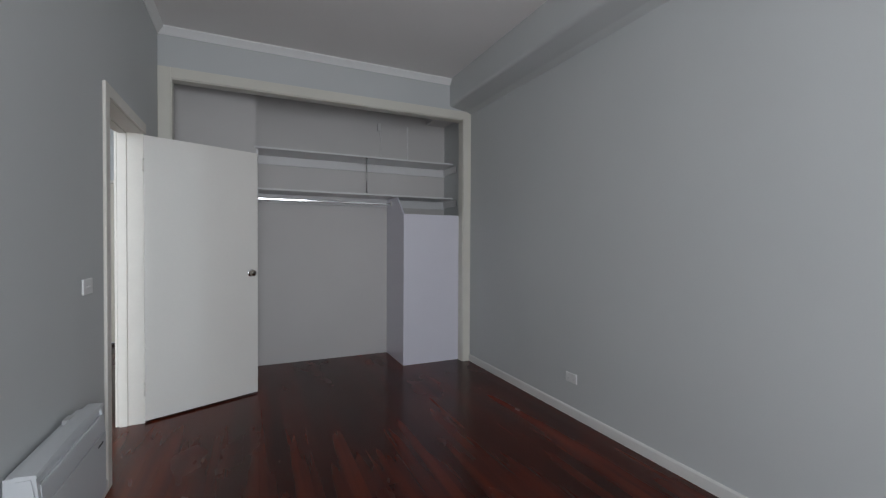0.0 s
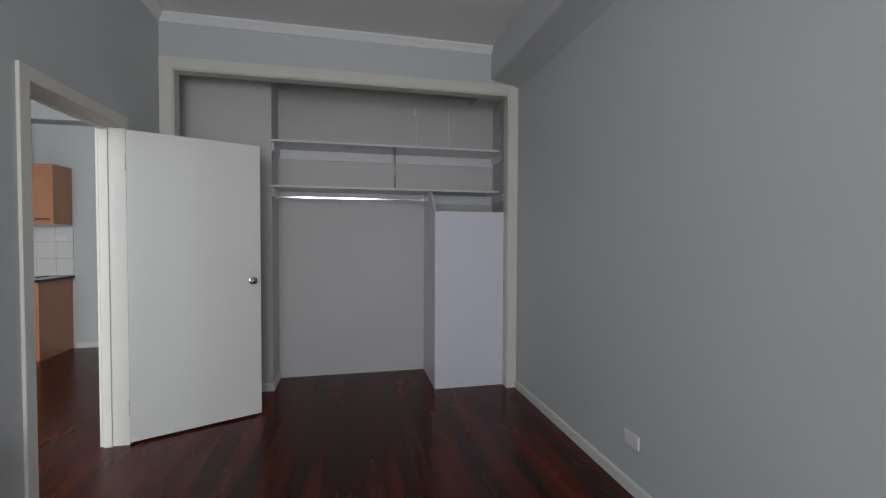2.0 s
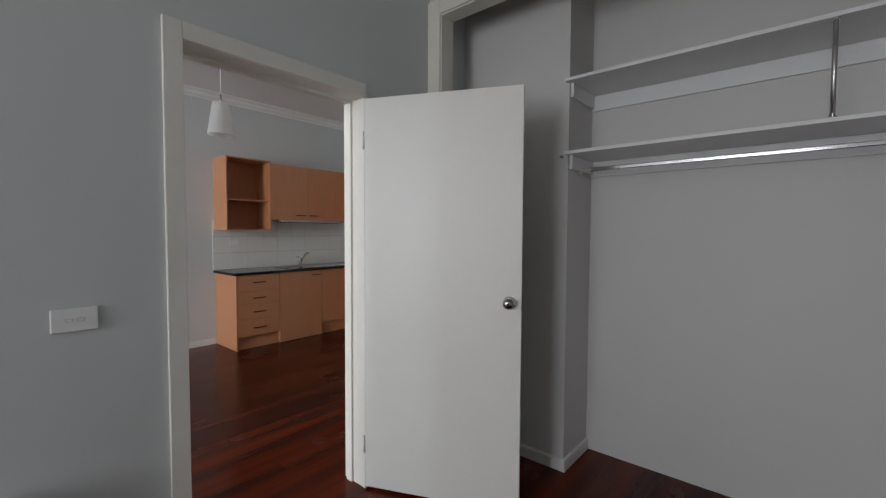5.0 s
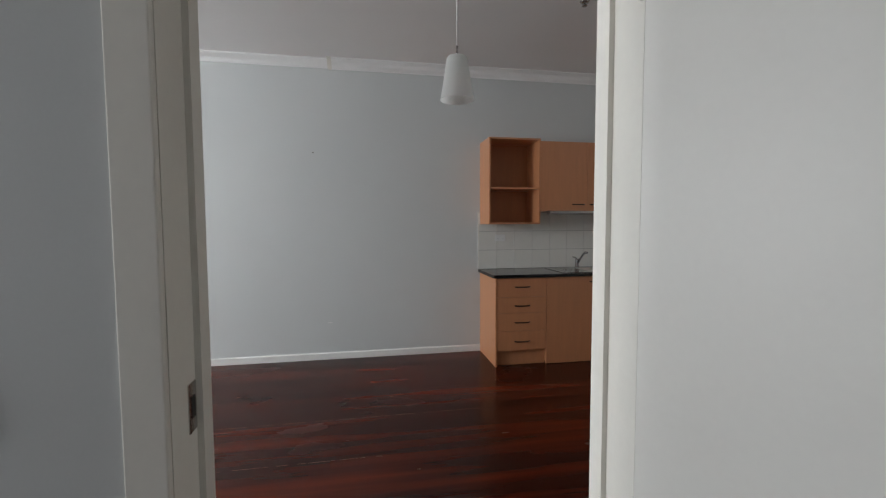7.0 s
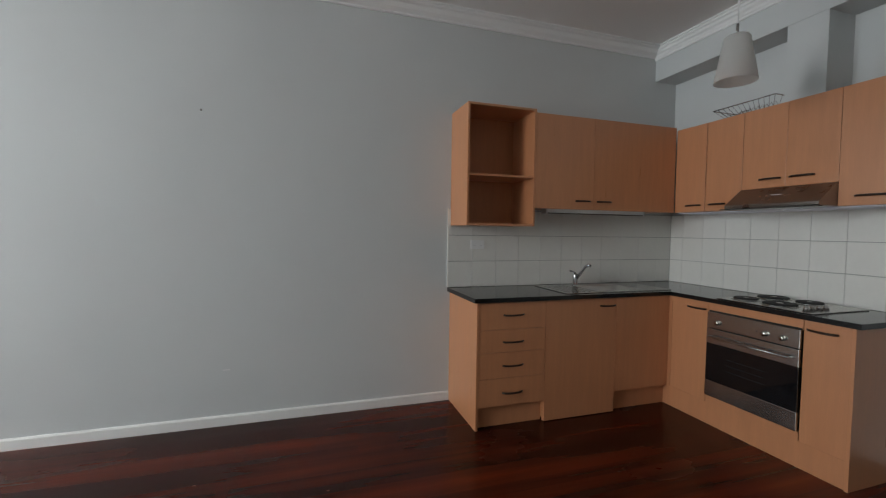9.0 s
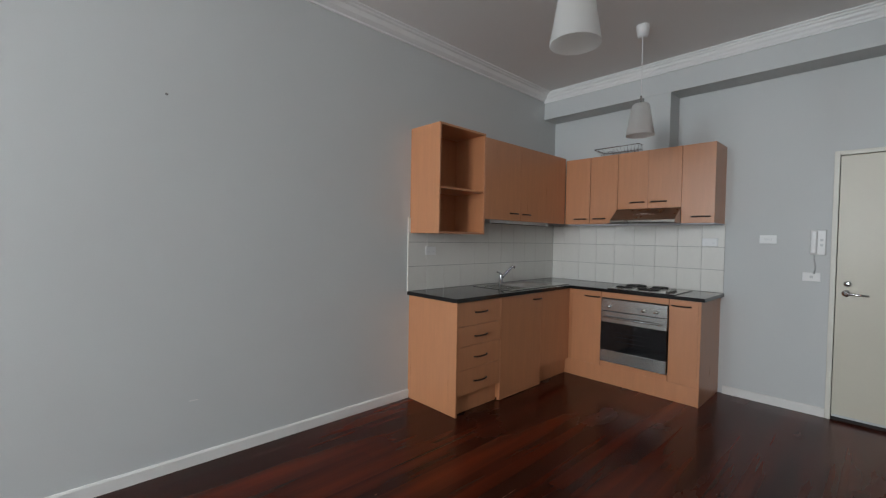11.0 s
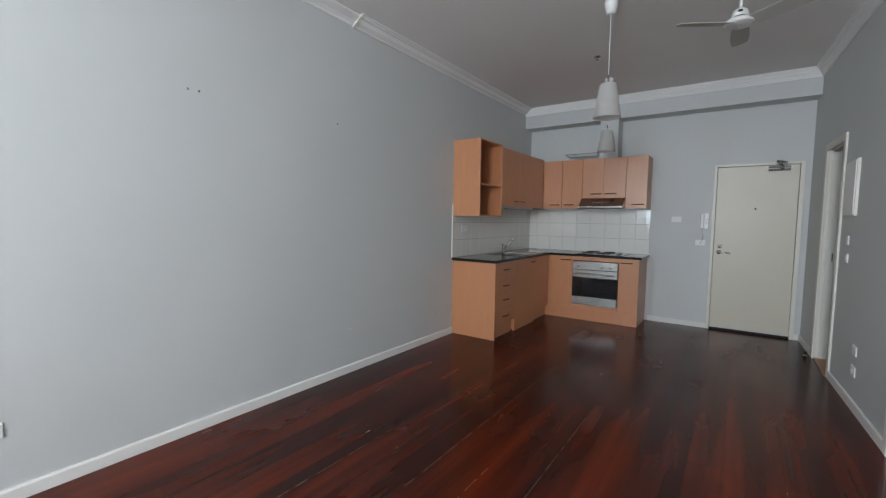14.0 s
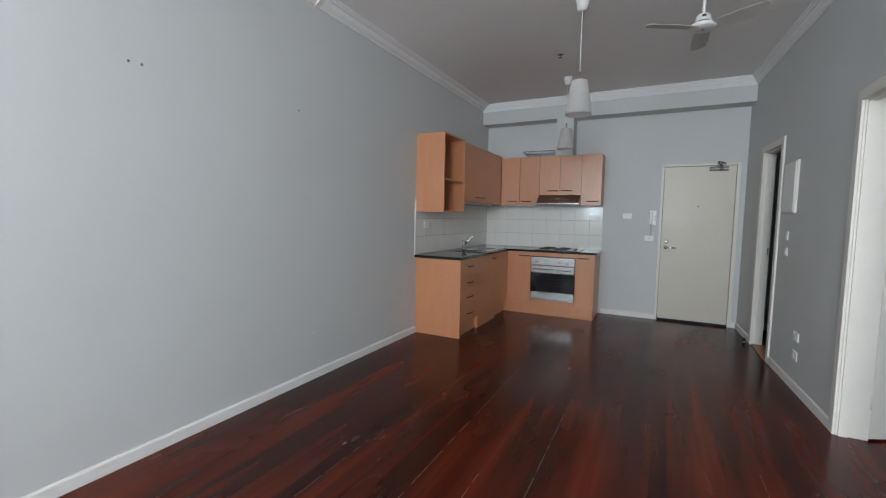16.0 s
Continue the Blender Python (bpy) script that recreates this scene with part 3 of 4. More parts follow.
plate("light_switch", "white switch below the meter box", "switch", (face(4.555), 4.555, 1.216), (-1, 0, 0), 0.075, 0.072, ROCK2[1::2])
plate("fan_control", "white fan control knob plate on the partition", "switch", (face(4.54), 4.54, 1.075), (-1, 0, 0), 0.075, 0.072, [(0.0, 0.0, 0.03, 0.03, PLASTIC)])
plate("power_socket", "white power socket on the partition wall", "socket", (face(4.14), 4.14, 0.425), (-1, 0, 0), 0.115, 0.072, SOCK2)
plate("phone_socket", "white phone socket with a plug fitted", "socket", (face(4.14), 4.14, 0.275), (-1, 0, 0), 0.115, 0.072, [(0.0, 0.0, 0.03, 0.03, PLASTIC)])


# ---- panel heaters ----
def heater(face, y0, y1, z0, z1, slots=True):
    h = thing("panel_heater", (face, (y0 + y1) / 2, z0), "white steel panel heater fixed to the wall, switched off", "heater", "panel heaters")
    part("back_box", boxes((face + 0.012, face + 0.05, y0 + 0.02, y1 - 0.02, z0 + 0.02, z1 - 0.012), r=0.004), ENAMEL, h)
    bm = bmesh.new()
    sweep(bm, [(0.05, z0), (0.096, z0), (0.105, z0 + 0.006), (0.108, z0 + 0.016), (0.108, z1 - 0.125), (0.1, z1 - 0.128), (0.088, z1 - 0.014), (0.05, z1 - 0.014)], (face, y0, 0), (face, y1, 0), (1, 0, 0))
    bmesh.ops.bevel(bm, geom=bm.edges[:], offset=0.0025, segments=2, affect="EDGES")
    body = part("body", bm, ENAMEL, h)
    # slots are thin strips on the body, their shade given by grey colour
    for k in range(7 if slots else 0):
        z, d = z1 - 0.03 - k * 0.0135, 0.0897 + k * 0.00142
        bm = bmesh.new()
        sweep(bm, [(d - 0.006, z), (d + 0.0012, z), (d + 0.0018, z - 0.0055), (d - 0.006, z - 0.0055)], (face, y0 + 0.022, 0), (face, y1 - 0.022, 0), (1, 0, 0))
        part("vent_slot", bm, VENT, body)
    if not slots:
        bm = bmesh.new()
        sweep(bm, [(0.084, z1 - 0.05), (0.1005, z1 - 0.046), (0.103, z1 - 0.052), (0.1075, z1 - 0.12), (0.09, z1 - 0.12)], (face, y0 + 0.022, 0), (face, y1 - 0.022, 0), (1, 0, 0))
        part("vent_hood", bm, ENAMEL, body)
    for ya, yb in ((y0 + 0.003, y0 + 0.021), (y1 - 0.021, y1 - 0.003)):
        bm = bmesh.new()
        sweep(bm, [(0.06, z1 - 0.124), (0.1075, z1 - 0.124), (0.0965, z1 - 0.012), (0.06, z1 - 0.012)], (face, ya, 0), (face, yb, 0), (1, 0, 0))
        part("vent_cheek", bm, ENAMEL, body)
    bm, steps = bmesh.new(), 12
    for k in range(steps):
        ya, yb = y0 + (y1 - y0) * k / steps, y0 + (y1 - y0) * (k + 1) / steps
        za, zb = [z1 + 0.011 * math.sin(math.pi * u / steps) for u in (k, k + 1)]
        p, q = 0.047, 0.102
        v = [bm.verts.new((face + a, b, c)) for a, b, c in ((p, ya, z1 - 0.0135), (q, ya, z1 - 0.0135), (q - 0.004, ya, za - 0.004), (p, ya, za), (p, yb, z1 - 0.0135), (q, yb, z1 - 0.0135), (q - 0.004, yb, zb - 0.004), (p, yb, zb))]
        for f in ((1, 0, 4, 5), (2, 1, 5, 6), (3, 2, 6, 7), (0, 3, 7, 4)):
            bm.faces.new([v[t] for t in f])
        if k == 0:
            bm.faces.new(v[:4])
        if k == steps - 1:
            bm.faces.new(v[7:3:-1])
    bmesh.ops.remove_doubles(bm, verts=bm.verts[:], dist=0.0002)
    part("arched_lid", bm, ENAMEL, h)
    part("top_tab", boxes((face + 0.024, face + 0.047, y1 - 0.21, y1 - 0.15, z1 - 0.012, z1 + 0.01), r=0.002), GREYPL, h)
    part("badge", boxes((face + 0.107, face + 0.1095, y1 - 0.1, y1 - 0.04, z1 - 0.165, z1 - 0.157)), BLACK, body)
    part("bracket", boxes((face + 0.0005, face + 0.013, y0 + 0.1, y0 + 0.14, z0 + 0.05, z1 - 0.05)), GREYPL, h)
    part("bracket", boxes((face + 0.0005, face + 0.013, y1 - 0.14, y1 - 0.1, z0 + 0.05, z1 - 0.05)), GREYPL, h)
    part("control_foot", boxes((face + 0.02, face + 0.07, y1 - 0.26, y1 - 0.19, z0 - 0.03, z0 + 0.02), r=0.006), ENAMEL, h)


heater(LW, -0.6, 0.075, 0.262, 0.68)
heater(PB, 1.42, 2.05, 0.19, 0.595, slots=False)

# ---- picture holes in the long wall ----
for y, z in ((0.12, 2.07), (1.167, 2.088), (1.23, 2.089), (2.302, 2.1)):
    n = thing("nail_hole", (LW, y, z), "small dark nail plug in the grey wall", "nail", "picture holes")
    part("plug", lathe(bmesh.new(), [(0.0, 0.003), (0.004, 0.003), (0.0075, 0.0), (0.0, 0.0)], Matrix.Translation((LW, y, z)) @ pose(0, 0, 0, 0, 90, 0), 10), HOLE, n)


scuff = thing("wall_scuff", (LW, 2.439, 0.378), "faint pale scuff low on the grey wall", "scuff")
part("mark", boxes((LW + 0.0002, LW + 0.0012, 2.414, 2.459, 0.375, 0.381), r=0.0003), PATCH, scuff)


# ---- entry door, intercom, meter box ----
entry = thing("entry_door", (-1.128, NORTH, 0), "closed cream painted solid entry door with closer", "door")
part("frame_side", boxes((-1.556, -1.523, NORTH - 0.02, NORTH + 0.1, 0, 2.056), r=0.003), CREAMF, entry)
part("frame_side", boxes((-0.735, -0.691, NORTH - 0.02, NORTH + 0.1, 0, 2.056), r=0.003), CREAMF, entry)
part("frame_head", boxes((-1.523, -0.735, NORTH - 0.02, NORTH + 0.1, 2.024, 2.056), r=0.003), CREAMF, entry)
entry_leaf = part("door_leaf", boxes((-1.519, -0.739, NORTH - 0.008, NORTH + 0.035, 0.028, 2.02), r=0.002), CREAM, entry)
part("backing", boxes((-1.556, -0.69, NORTH + 0.1, NORTH + 0.12, -0.01, 2.056)), DARK, entry)
part("seal_strip", boxes((-1.515, -0.743, NORTH - 0.016, NORTH - 0.008, 0.03, 0.045)), GREYPL, entry, "grey drop seal")
part("sill_gap_shade", boxes((-1.523, -0.735, NORTH - 0.004, NORTH + 0.1, 0.0005, 0.027)), DARK, entry)
part("viewer", lathe(bmesh.new(), [(0.0, 0.006), (0.006, 0.006), (0.009, 0.0), (0.0, 0.0)], Matrix.Translation((-1.122, NORTH - 0.008, 1.513)) @ pose(0, 0, 0, 90, 0, 0), 14), BLACK, entry_leaf)
ey = NORTH - 0.008
part("lever_rose", lathe(bmesh.new(), [(0.0, 0.01), (0.024, 0.01), (0.027, 0.0), (0.0, 0.0)], Matrix.Translation((-1.462, ey, 0.978)) @ pose(0, 0, 0, 90, 0, 0)), CHROME, entry_leaf)
part("lever", tube(bmesh.new(), [(-1.462, ey, 0.978), (-1.462, ey - 0.045, 0.978), (-1.45, ey - 0.055, 0.978), (-1.4, ey - 0.055, 0.976), (-1.34, ey - 0.05, 0.974)], 0.0095, 12), CHROME, entry_leaf)
part("lock_cylinder", lathe(bmesh.new(), [(0.0, 0.016), (0.018, 0.016), (0.024, 0.008), (0.024, 0.0), (0.0, 0.0)], Matrix.Translation((-1.455, ey, 1.05)) @ pose(0, 0, 0, 90, 0, 0)), CHROME, entry_leaf)
closer = thing("door_closer", (-0.925, ey, 1.97), "silver overhead door closer at the top of the door", "door closer")
part("body", boxes((-1.025, -0.825, ey - 0.045, ey - 0.0005, 1.983, 2.006), r=0.006), CLOSER, closer)
part("spring_housing", boxes((-1.025, -0.825, ey - 0.045, ey - 0.0005, 1.955, 1.976), r=0.006), CLOSER, closer)
part("pale_stripe", boxes((-1.02, -0.83, ey - 0.03, ey - 0.0004, 1.974, 1.985)), PLASTIC, closer, "pale stripe between the two bars")
part("valve_cap", lathe(bmesh.new(), [(0.0, 0.008), (0.016, 0.008), (0.02, 0.0), (0.0, 0.0)], Matrix.Translation((-0.9, ey - 0.045, 1.98)) @ pose(0, 0, 0, 90, 0, 0), 18), STEEL, closer)
part("spindle", tube(bmesh.new(), [(-0.9, ey - 0.028, 2.0), (-0.9, ey - 0.028, 2.016)], 0.011, 12), CLOSER, closer)
part("arm", tube(bmesh.new(), [(-0.9, ey - 0.028, 2.014), (-0.93, ey - 0.13, 2.022), (-0.955, ey - 0.215, 2.03)], 0.0085, 8), CLOSER, closer)
part("arm_link", tube(bmesh.new(), [(-0.955, ey - 0.215, 2.042), (-0.92, ey - 0.12, 2.05), (-0.885, ey - 0.03, 2.056)], 0.0075, 8), CLOSER, closer)
part("joint", tube(bmesh.new(), [(-0.955, ey - 0.215, 2.022), (-0.955, ey - 0.215, 2.05)], 0.011, 12), CLOSER, closer)
part("shoe", boxes((-0.915, -0.855, NORTH - 0.042, NORTH - 0.0205, 2.032, 2.055), r=0.003), CLOSER, closer)

phone = thing("intercom_handset", (-1.63, NORTH, 1.26), "white wall intercom handset beside the entry door", "intercom")
part("base", boxes((-1.676, -1.584, NORTH - 0.025, NORTH - 0.0005, 1.262, 1.459), r=0.006), PLASTIC, phone)
hs = part("handset", boxes((-1.674, -1.634, NORTH - 0.055, NORTH - 0.026, 1.27, 1.452), r=0.01), PLASTIC, phone)
part("button", boxes((-1.618, -1.6, NORTH - 0.028, NORTH - 0.0245, 1.37, 1.388), r=0.001), GREYPL, phone)
part("button", boxes((-1.618, -1.6, NORTH - 0.028, NORTH - 0.0245, 1.33, 1.348), r=0.001), GREYPL, phone)
part("cord", tube(bmesh.new(), [(-1.65, NORTH - 0.03, 1.265), (-1.652, NORTH - 0.03, 1.22), (-1.64, NORTH - 0.02, 1.18), (-1.65, NORTH - 0.012, 1.112)], 0.005, 8), GREYPL, phone)

meter = thing("meter_box", (LE, 4.53, 1.4), "flat white switchboard box on the partition wall", "meter box")
part("surround", boxes((face(4.57) - 0.011, face(4.57) + 0.01, 4.385, 4.74, 1.41, 1.85), r=0.003), TRIM, meter)
part("lid", boxes((face(4.57) - 0.019, face(4.57) - 0.0115, 4.393, 4.732, 1.42, 1.84), r=0.003), PLASTIC, meter)

stopper = thing("door_stopper", (-0.66, 5.5, 0.0), "small metal door stopper on the floor", "door stop")
part("base", lathe(bmesh.new(), [(0.0, 0.0), (0.022, 0.0), (0.022, 0.006), (0.008, 0.01), (0.008, 0.03), (0.0, 0.03)], Matrix.Translation((-0.66, 5.5, 0))), STEEL, stopper)
part("buffer", lathe(bmesh.new(), [(0.0, 0.0), (0.016, 0.0), (0.016, 0.018), (0.0, 0.018)], Matrix.Translation((-0.66, 5.5, 0.03))), BLACK, stopper)


# ---- kitchen ----
FX, FY = -3.438, 5.643          # fronts: sink run, oven run
KT = 0.865                      # under the worktop
UX, UY = -3.65, 5.875           # wall cupboard fronts


def bow(parent, a, b, out, mid=0.024):
    """A slim bowed handle between two points, standing off along out."""
    a, b, o = Vector(a), Vector(b), Vector(out)
    pts = [a + (b - a) * t + o * (0.004 + mid * math.sin(math.pi * t) ** 0.5) for t in [k / 10 for k in range(11)]]
    return part("handle", tube(bmesh.new(), pts, 0.0064, 8), HANDLE, parent, "dark bronze bow handle")


def front_x(name, parent, y0, y1, z0, z1, handle=None, t=0.018, m=None):
    d = part(name, boxes((FX - t, FX, y0 + 0.0009, y1 - 0.0009, z0 + 0.0009, z1 - 0.0009), r=0.0012), m or BEECH, parent)
    if handle:
        bow(d, (FX, handle[0], handle[2]), (FX, handle[1], handle[2]), (1, 0, 0))
    return d


def front_y(name, parent, x0, x1, z0, z1, fy, handle=None, t=0.018):
    d = part(name, boxes((x0 + 0.0009, x1 - 0.0009, fy, fy + t, z0 + 0.0009, z1 - 0.0009), r=0.0012), BEECH, parent)
    if handle:
        bow(d, (handle[0], fy, handle[2]), (handle[1], fy, handle[2]), (0, -1, 0))
    return d


drawers = thing("drawer_unit", (FX, 4.28, 0), "beech laminate base unit with four drawers", "cabinet", "kitchen base units")
part("end_panel", boxes((LW + 0.001, FX + 0.004, 4.022, 4.04, 0.001, KT), r=0.001), BEECH, drawers)
part("carcass", boxes((LW + 0.02, FX - 0.02, 4.041, 4.543, 0.15, KT - 0.002)), BEECH_IN, drawers)
for z0, z1, hz in ((0.676, 0.86, 0.775), (0.521, 0.676, 0.592), (0.344, 0.521, 0.43), (0.152, 0.344, 0.243)):
    front_x("drawer_front", drawers, 4.041, 4.543, z0, z1, (4.217, 4.368, hz))
part("kickboard", boxes((FX - 0.06, FX - 0.044, 4.041, 4.543, 0.001, 0.15)), BEECH, drawers)

sinkcab = thing("sink_cupboard", (FX, 4.85, 0), "beech laminate sink cupboard with a full height front", "cabinet", "kitchen base units")
part("carcass", boxes((LW + 0.02, FX - 0.02, 4.545, 5.138, 0.02, 0.7)), BEECH_IN, sinkcab)
front_x("door", sinkcab, 4.545, 5.14, 0.004, 0.862, (4.993, 5.127, 0.807))
part("edge_filler", boxes((FX - 0.03, FX - 0.019, 4.546, 4.56, 0.001, 0.15)), BEECH, sinkcab)

corner = thing("corner_cupboard", (FX, 5.4, 0), "beech laminate corner cupboard under the worktop", "cabinet", "kitchen base units")
part("carcass", boxes((LW + 0.02, FX - 0.02, 5.142, NORTH - 0.02, 0.15, 0.7)), BEECH_IN, corner)
front_x("door", corner, 5.14, FY - 0.004, 0.155, 0.862)
part("kickboard", boxes((FX - 0.06, FX - 0.044, 5.142, FY + 0.04, 0.001, 0.152)), BEECH, corner)

left = thing("base_cupboard", (-3.27, FY, 0), "beech laminate base cupboard beside the oven", "cabinet", "kitchen base units")
part("carcass", boxes((-3.41, -3.112, FY + 0.02, NORTH - 0.02, 0.15, 0.7)), BEECH_IN, left)
part("corner_post", boxes((FX - 0.017, -3.412, FY - 0.002, FY + 0.018, 0.155, 0.862)), BEECH, left)
front_y("door", left, -3.412, -3.108, 0.158, 0.862, FY, (-3.273, -3.121, 0.809))
end = thing("base_cupboard", (-2.39, FY, 0), "beech laminate end cupboard with a side panel", "cabinet", "kitchen base units")
part("carcass", boxes((-2.508, -2.294, FY + 0.02, NORTH - 0.02, 0.15, KT - 0.002)), BEECH_IN, end)
front_y("door", end, -2.512, -2.29, 0.158, 0.862, FY, (-2.492, -2.345, 0.811))
part("side_panel", boxes((-2.289, -2.271, FY - 0.004, NORTH - 0.001, 0.001, KT), r=0.001), BEECH, end)
house = thing("oven_housing", (-2.81, FY, 0), "beech laminate oven housing and long kickboard", "cabinet", "kitchen base units")
part("top_rail", boxes((-3.105, -2.515, FY, FY + 0.018, 0.802, 0.862), r=0.001), BEECH, house)
part("lower_panel", boxes((-3.105, -2.515, FY, FY + 0.018, 0.158, 0.21), r=0.001), BEECH, house)
part("kickboard", boxes((FX - 0.043, -2.291, FY + 0.006, FY + 0.022, 0.001, 0.156), r=0.001), BEECH, house)

# shade of the gap over the oven, laid on as a dark strip
part("vent_gap_shade", boxes((-3.1, -2.518, FY - 0.0015, FY + 0.002, 0.8015, 0.812)), DARK, house, "dark strip for the shade in the gap above the oven")

oven = thing("built_in_oven", (-2.81, FY, 0.21), "stainless steel built-in oven with black glass door", "oven")
part("body", boxes((-3.09, -2.53, FY + 0.004, NORTH - 0.06, 0.215, 0.8)), BLACK, oven)
panel = part("control_panel", boxes((-3.1, -2.518, FY - 0.018, FY + 0.003, 0.692, 0.801), r=0.003), STEEL, oven)
for x in (-3.02, -2.712, -2.608):
    k = part("knob", lathe(bmesh.new(), [(0.0, 0.022), (0.0125, 0.022), (0.015, 0.019), (0.0165, 0.0), (0.0, 0.0)], Matrix.Translation((x, FY - 0.018, 0.735)) @ pose(0, 0, 0, 90, 0, 0), 20), KNOB, panel, "round metal knob")
part("indicator", lathe(bmesh.new(), [(0.0, 0.002), (0.004, 0.002), (0.004, 0.0), (0.0, 0.0)], Matrix.Translation((-2.76, FY - 0.018, 0.74)) @ pose(0, 0, 0, 90, 0, 0), 10), BLACK, panel)
odoor = part("door_frame", boxes((-3.1, -2.518, FY - 0.02, FY + 0.003, 0.585, 0.688), (-3.1, -2.518, FY - 0.02, FY + 0.003, 0.214, 0.325), r=0.003), STEEL, oven, "brushed steel bands")
part("door_glass", boxes((-3.099, -2.519, FY - 0.0185, FY + 0.003, 0.326, 0.584), r=0.002), BLACKGL, oven, "black glass")
part("door_handle", tube(bmesh.new(), [(-3.06, FY - 0.02, 0.636), (-3.06, FY - 0.05, 0.636), (-2.81, FY - 0.056, 0.636), (-2.56, FY - 0.05, 0.636), (-2.56, FY - 0.02, 0.636)], 0.0062, 10), STEEL, odoor, "steel bar handle")
for z in (0.42, 0.46, 0.5):
    part("shelf_bar", boxes((-2.95, -2.7, FY - 0.0192, FY - 0.0186, z, z + 0.003)), BLACK, oven)

worktop = thing("worktop", (-3.42, 5.62, KT), "black speckled glossy L-shaped kitchen worktop", "worktop")
for name, rows in (("sink_leg", ((LW + 0.001, -3.42, 4.0, 5.04), (LW + 0.001, -3.42, 5.44, NORTH - 0.001), (LW + 0.001, -3.845, 5.04, 5.44), (-3.535, -3.42, 5.04, 5.44))), ("oven_leg", ((-3.4195, -2.244, 5.622, NORTH - 0.001),))):
    bm = bmesh.new()
    for x0, x1, y0, y1 in rows:
        box(bm, x0, x1, y0, y1, KT, 0.895)
    bmesh.ops.remove_doubles(bm, verts=bm.verts[:], dist=0.0001)
    part(name, bm, STONE, worktop)

sink = thing("kitchen_sink", (-3.7, 5.15, 0.895), "stainless steel inset sink with drainer", "sink")
part("drainer", boxes((-3.925, -3.475, 4.735, 5.02, 0.8955, 0.9), r=0.002), DRAINM, sink)
part("rim", boxes((-3.925, -3.475, 5.02, 5.04, 0.8955, 0.901), (-3.925, -3.475, 5.44, 5.69, 0.8955, 0.901), (-3.925, -3.845, 5.04, 5.44, 0.8955, 0.901), (-3.535, -3.475, 5.04, 5.44, 0.8955, 0.901)), DRAINM, sink)


def basin(cx, cy, rows):
    """A pressed bowl: rings (half width, half length, height, squareness) from the flange down, inside and out."""
    bm, rings, n = bmesh.new(), [], 40
    for hx, hy, z, k in rows:
        ring = []
        for q in range(n):
            c, d = math.cos(2 * math.pi * q / n), math.sin(2 * math.pi * q / n)
            ring.append(bm.verts.new((cx + hx * math.copysign(abs(c) ** (2 / k), c), cy + hy * math.copysign(abs(d) ** (2 / k), d), z)))
        rings.append(ring)
    for a, b in zip(rings, rings[1:] + rings[:1]):
        if a is rings[-1] or (a is rings[len(rings) // 2 - 1]):
            continue
        for q in range(n):
            bm.faces.new((a[q], a[(q + 1) % n], b[(q + 1) % n], b[q])).smooth = True
    half = len(rings) // 2
    bm.faces.new(rings[half - 1])
    bm.faces.new(rings[half][::-1])
    for q in range(n):
        bm.faces.new((rings[0][q], rings[0][(q + 1) % n], rings[-1][(q + 1) % n], rings[-1][q]))
    return bm


part("bowl", basin(-3.69, 5.24, [(0.161, 0.206, 0.9025, 14), (0.15, 0.195, 0.9018, 6), (0.143, 0.188, 0.89, 5), (0.13, 0.172, 0.79, 4), (0.11, 0.15, 0.772, 4),
                                 (0.112, 0.152, 0.77, 4), (0.132, 0.174, 0.788, 4), (0.145, 0.19, 0.888, 5), (0.151, 0.196, 0.9, 6), (0.161, 0.206, 0.9012, 14)]), SINKM, sink, "pressed steel bowl")
part("waste", lathe(bmesh.new(), [(0.0, 0.0), (0.035, 0.0), (0.035, 0.004), (0.0, 0.002)], Matrix.Translation((-3.69, 5.26, 0.772))), BLACK, sink)
for k in range(5):
    part("drain_rib", boxes((-3.88, -3.53, 4.785 + k * 0.045, 4.797 + k * 0.045, 0.9, 0.9022), r=0.001), DRAINM, sink)
tap = thing("mixer_tap", (-3.88, 5.09, 0.9), "chrome single lever mixer tap with raised spout", "tap")
part("body", lathe(bmesh.new(), [(0.0, 0.0), (0.028, 0.0), (0.028, 0.008), (0.021, 0.014), (0.021, 0.09), (0.018, 0.1), (0.0, 0.102)], Matrix.Translation((-3.88, 5.09, 0.8955))), TAPM, tap)
part("spout", tube(bmesh.new(), [(-3.875, 5.092, 0.95), (-3.835, 5.107, 1.004), (-3.795, 5.122, 1.056), (-3.772, 5.13, 1.076), (-3.75, 5.138, 1.07)], 0.0125, 12), TAPM, tap)
part("lever", tube(bmesh.new(), [(-3.88, 5.09, 0.998), (-3.885, 5.07, 1.012), (-3.89, 5.04, 1.02)], 0.007, 8), TAPM, tap)

hob = thing("cooktop", (-2.77, 5.9, 0.895), "stainless steel electric cooktop with four coil plates", "cooktop")
part("tray", boxes((-3.06, -2.48, 5.655, 6.155, 0.8955, 0.903), r=0.003), STEEL, hob)
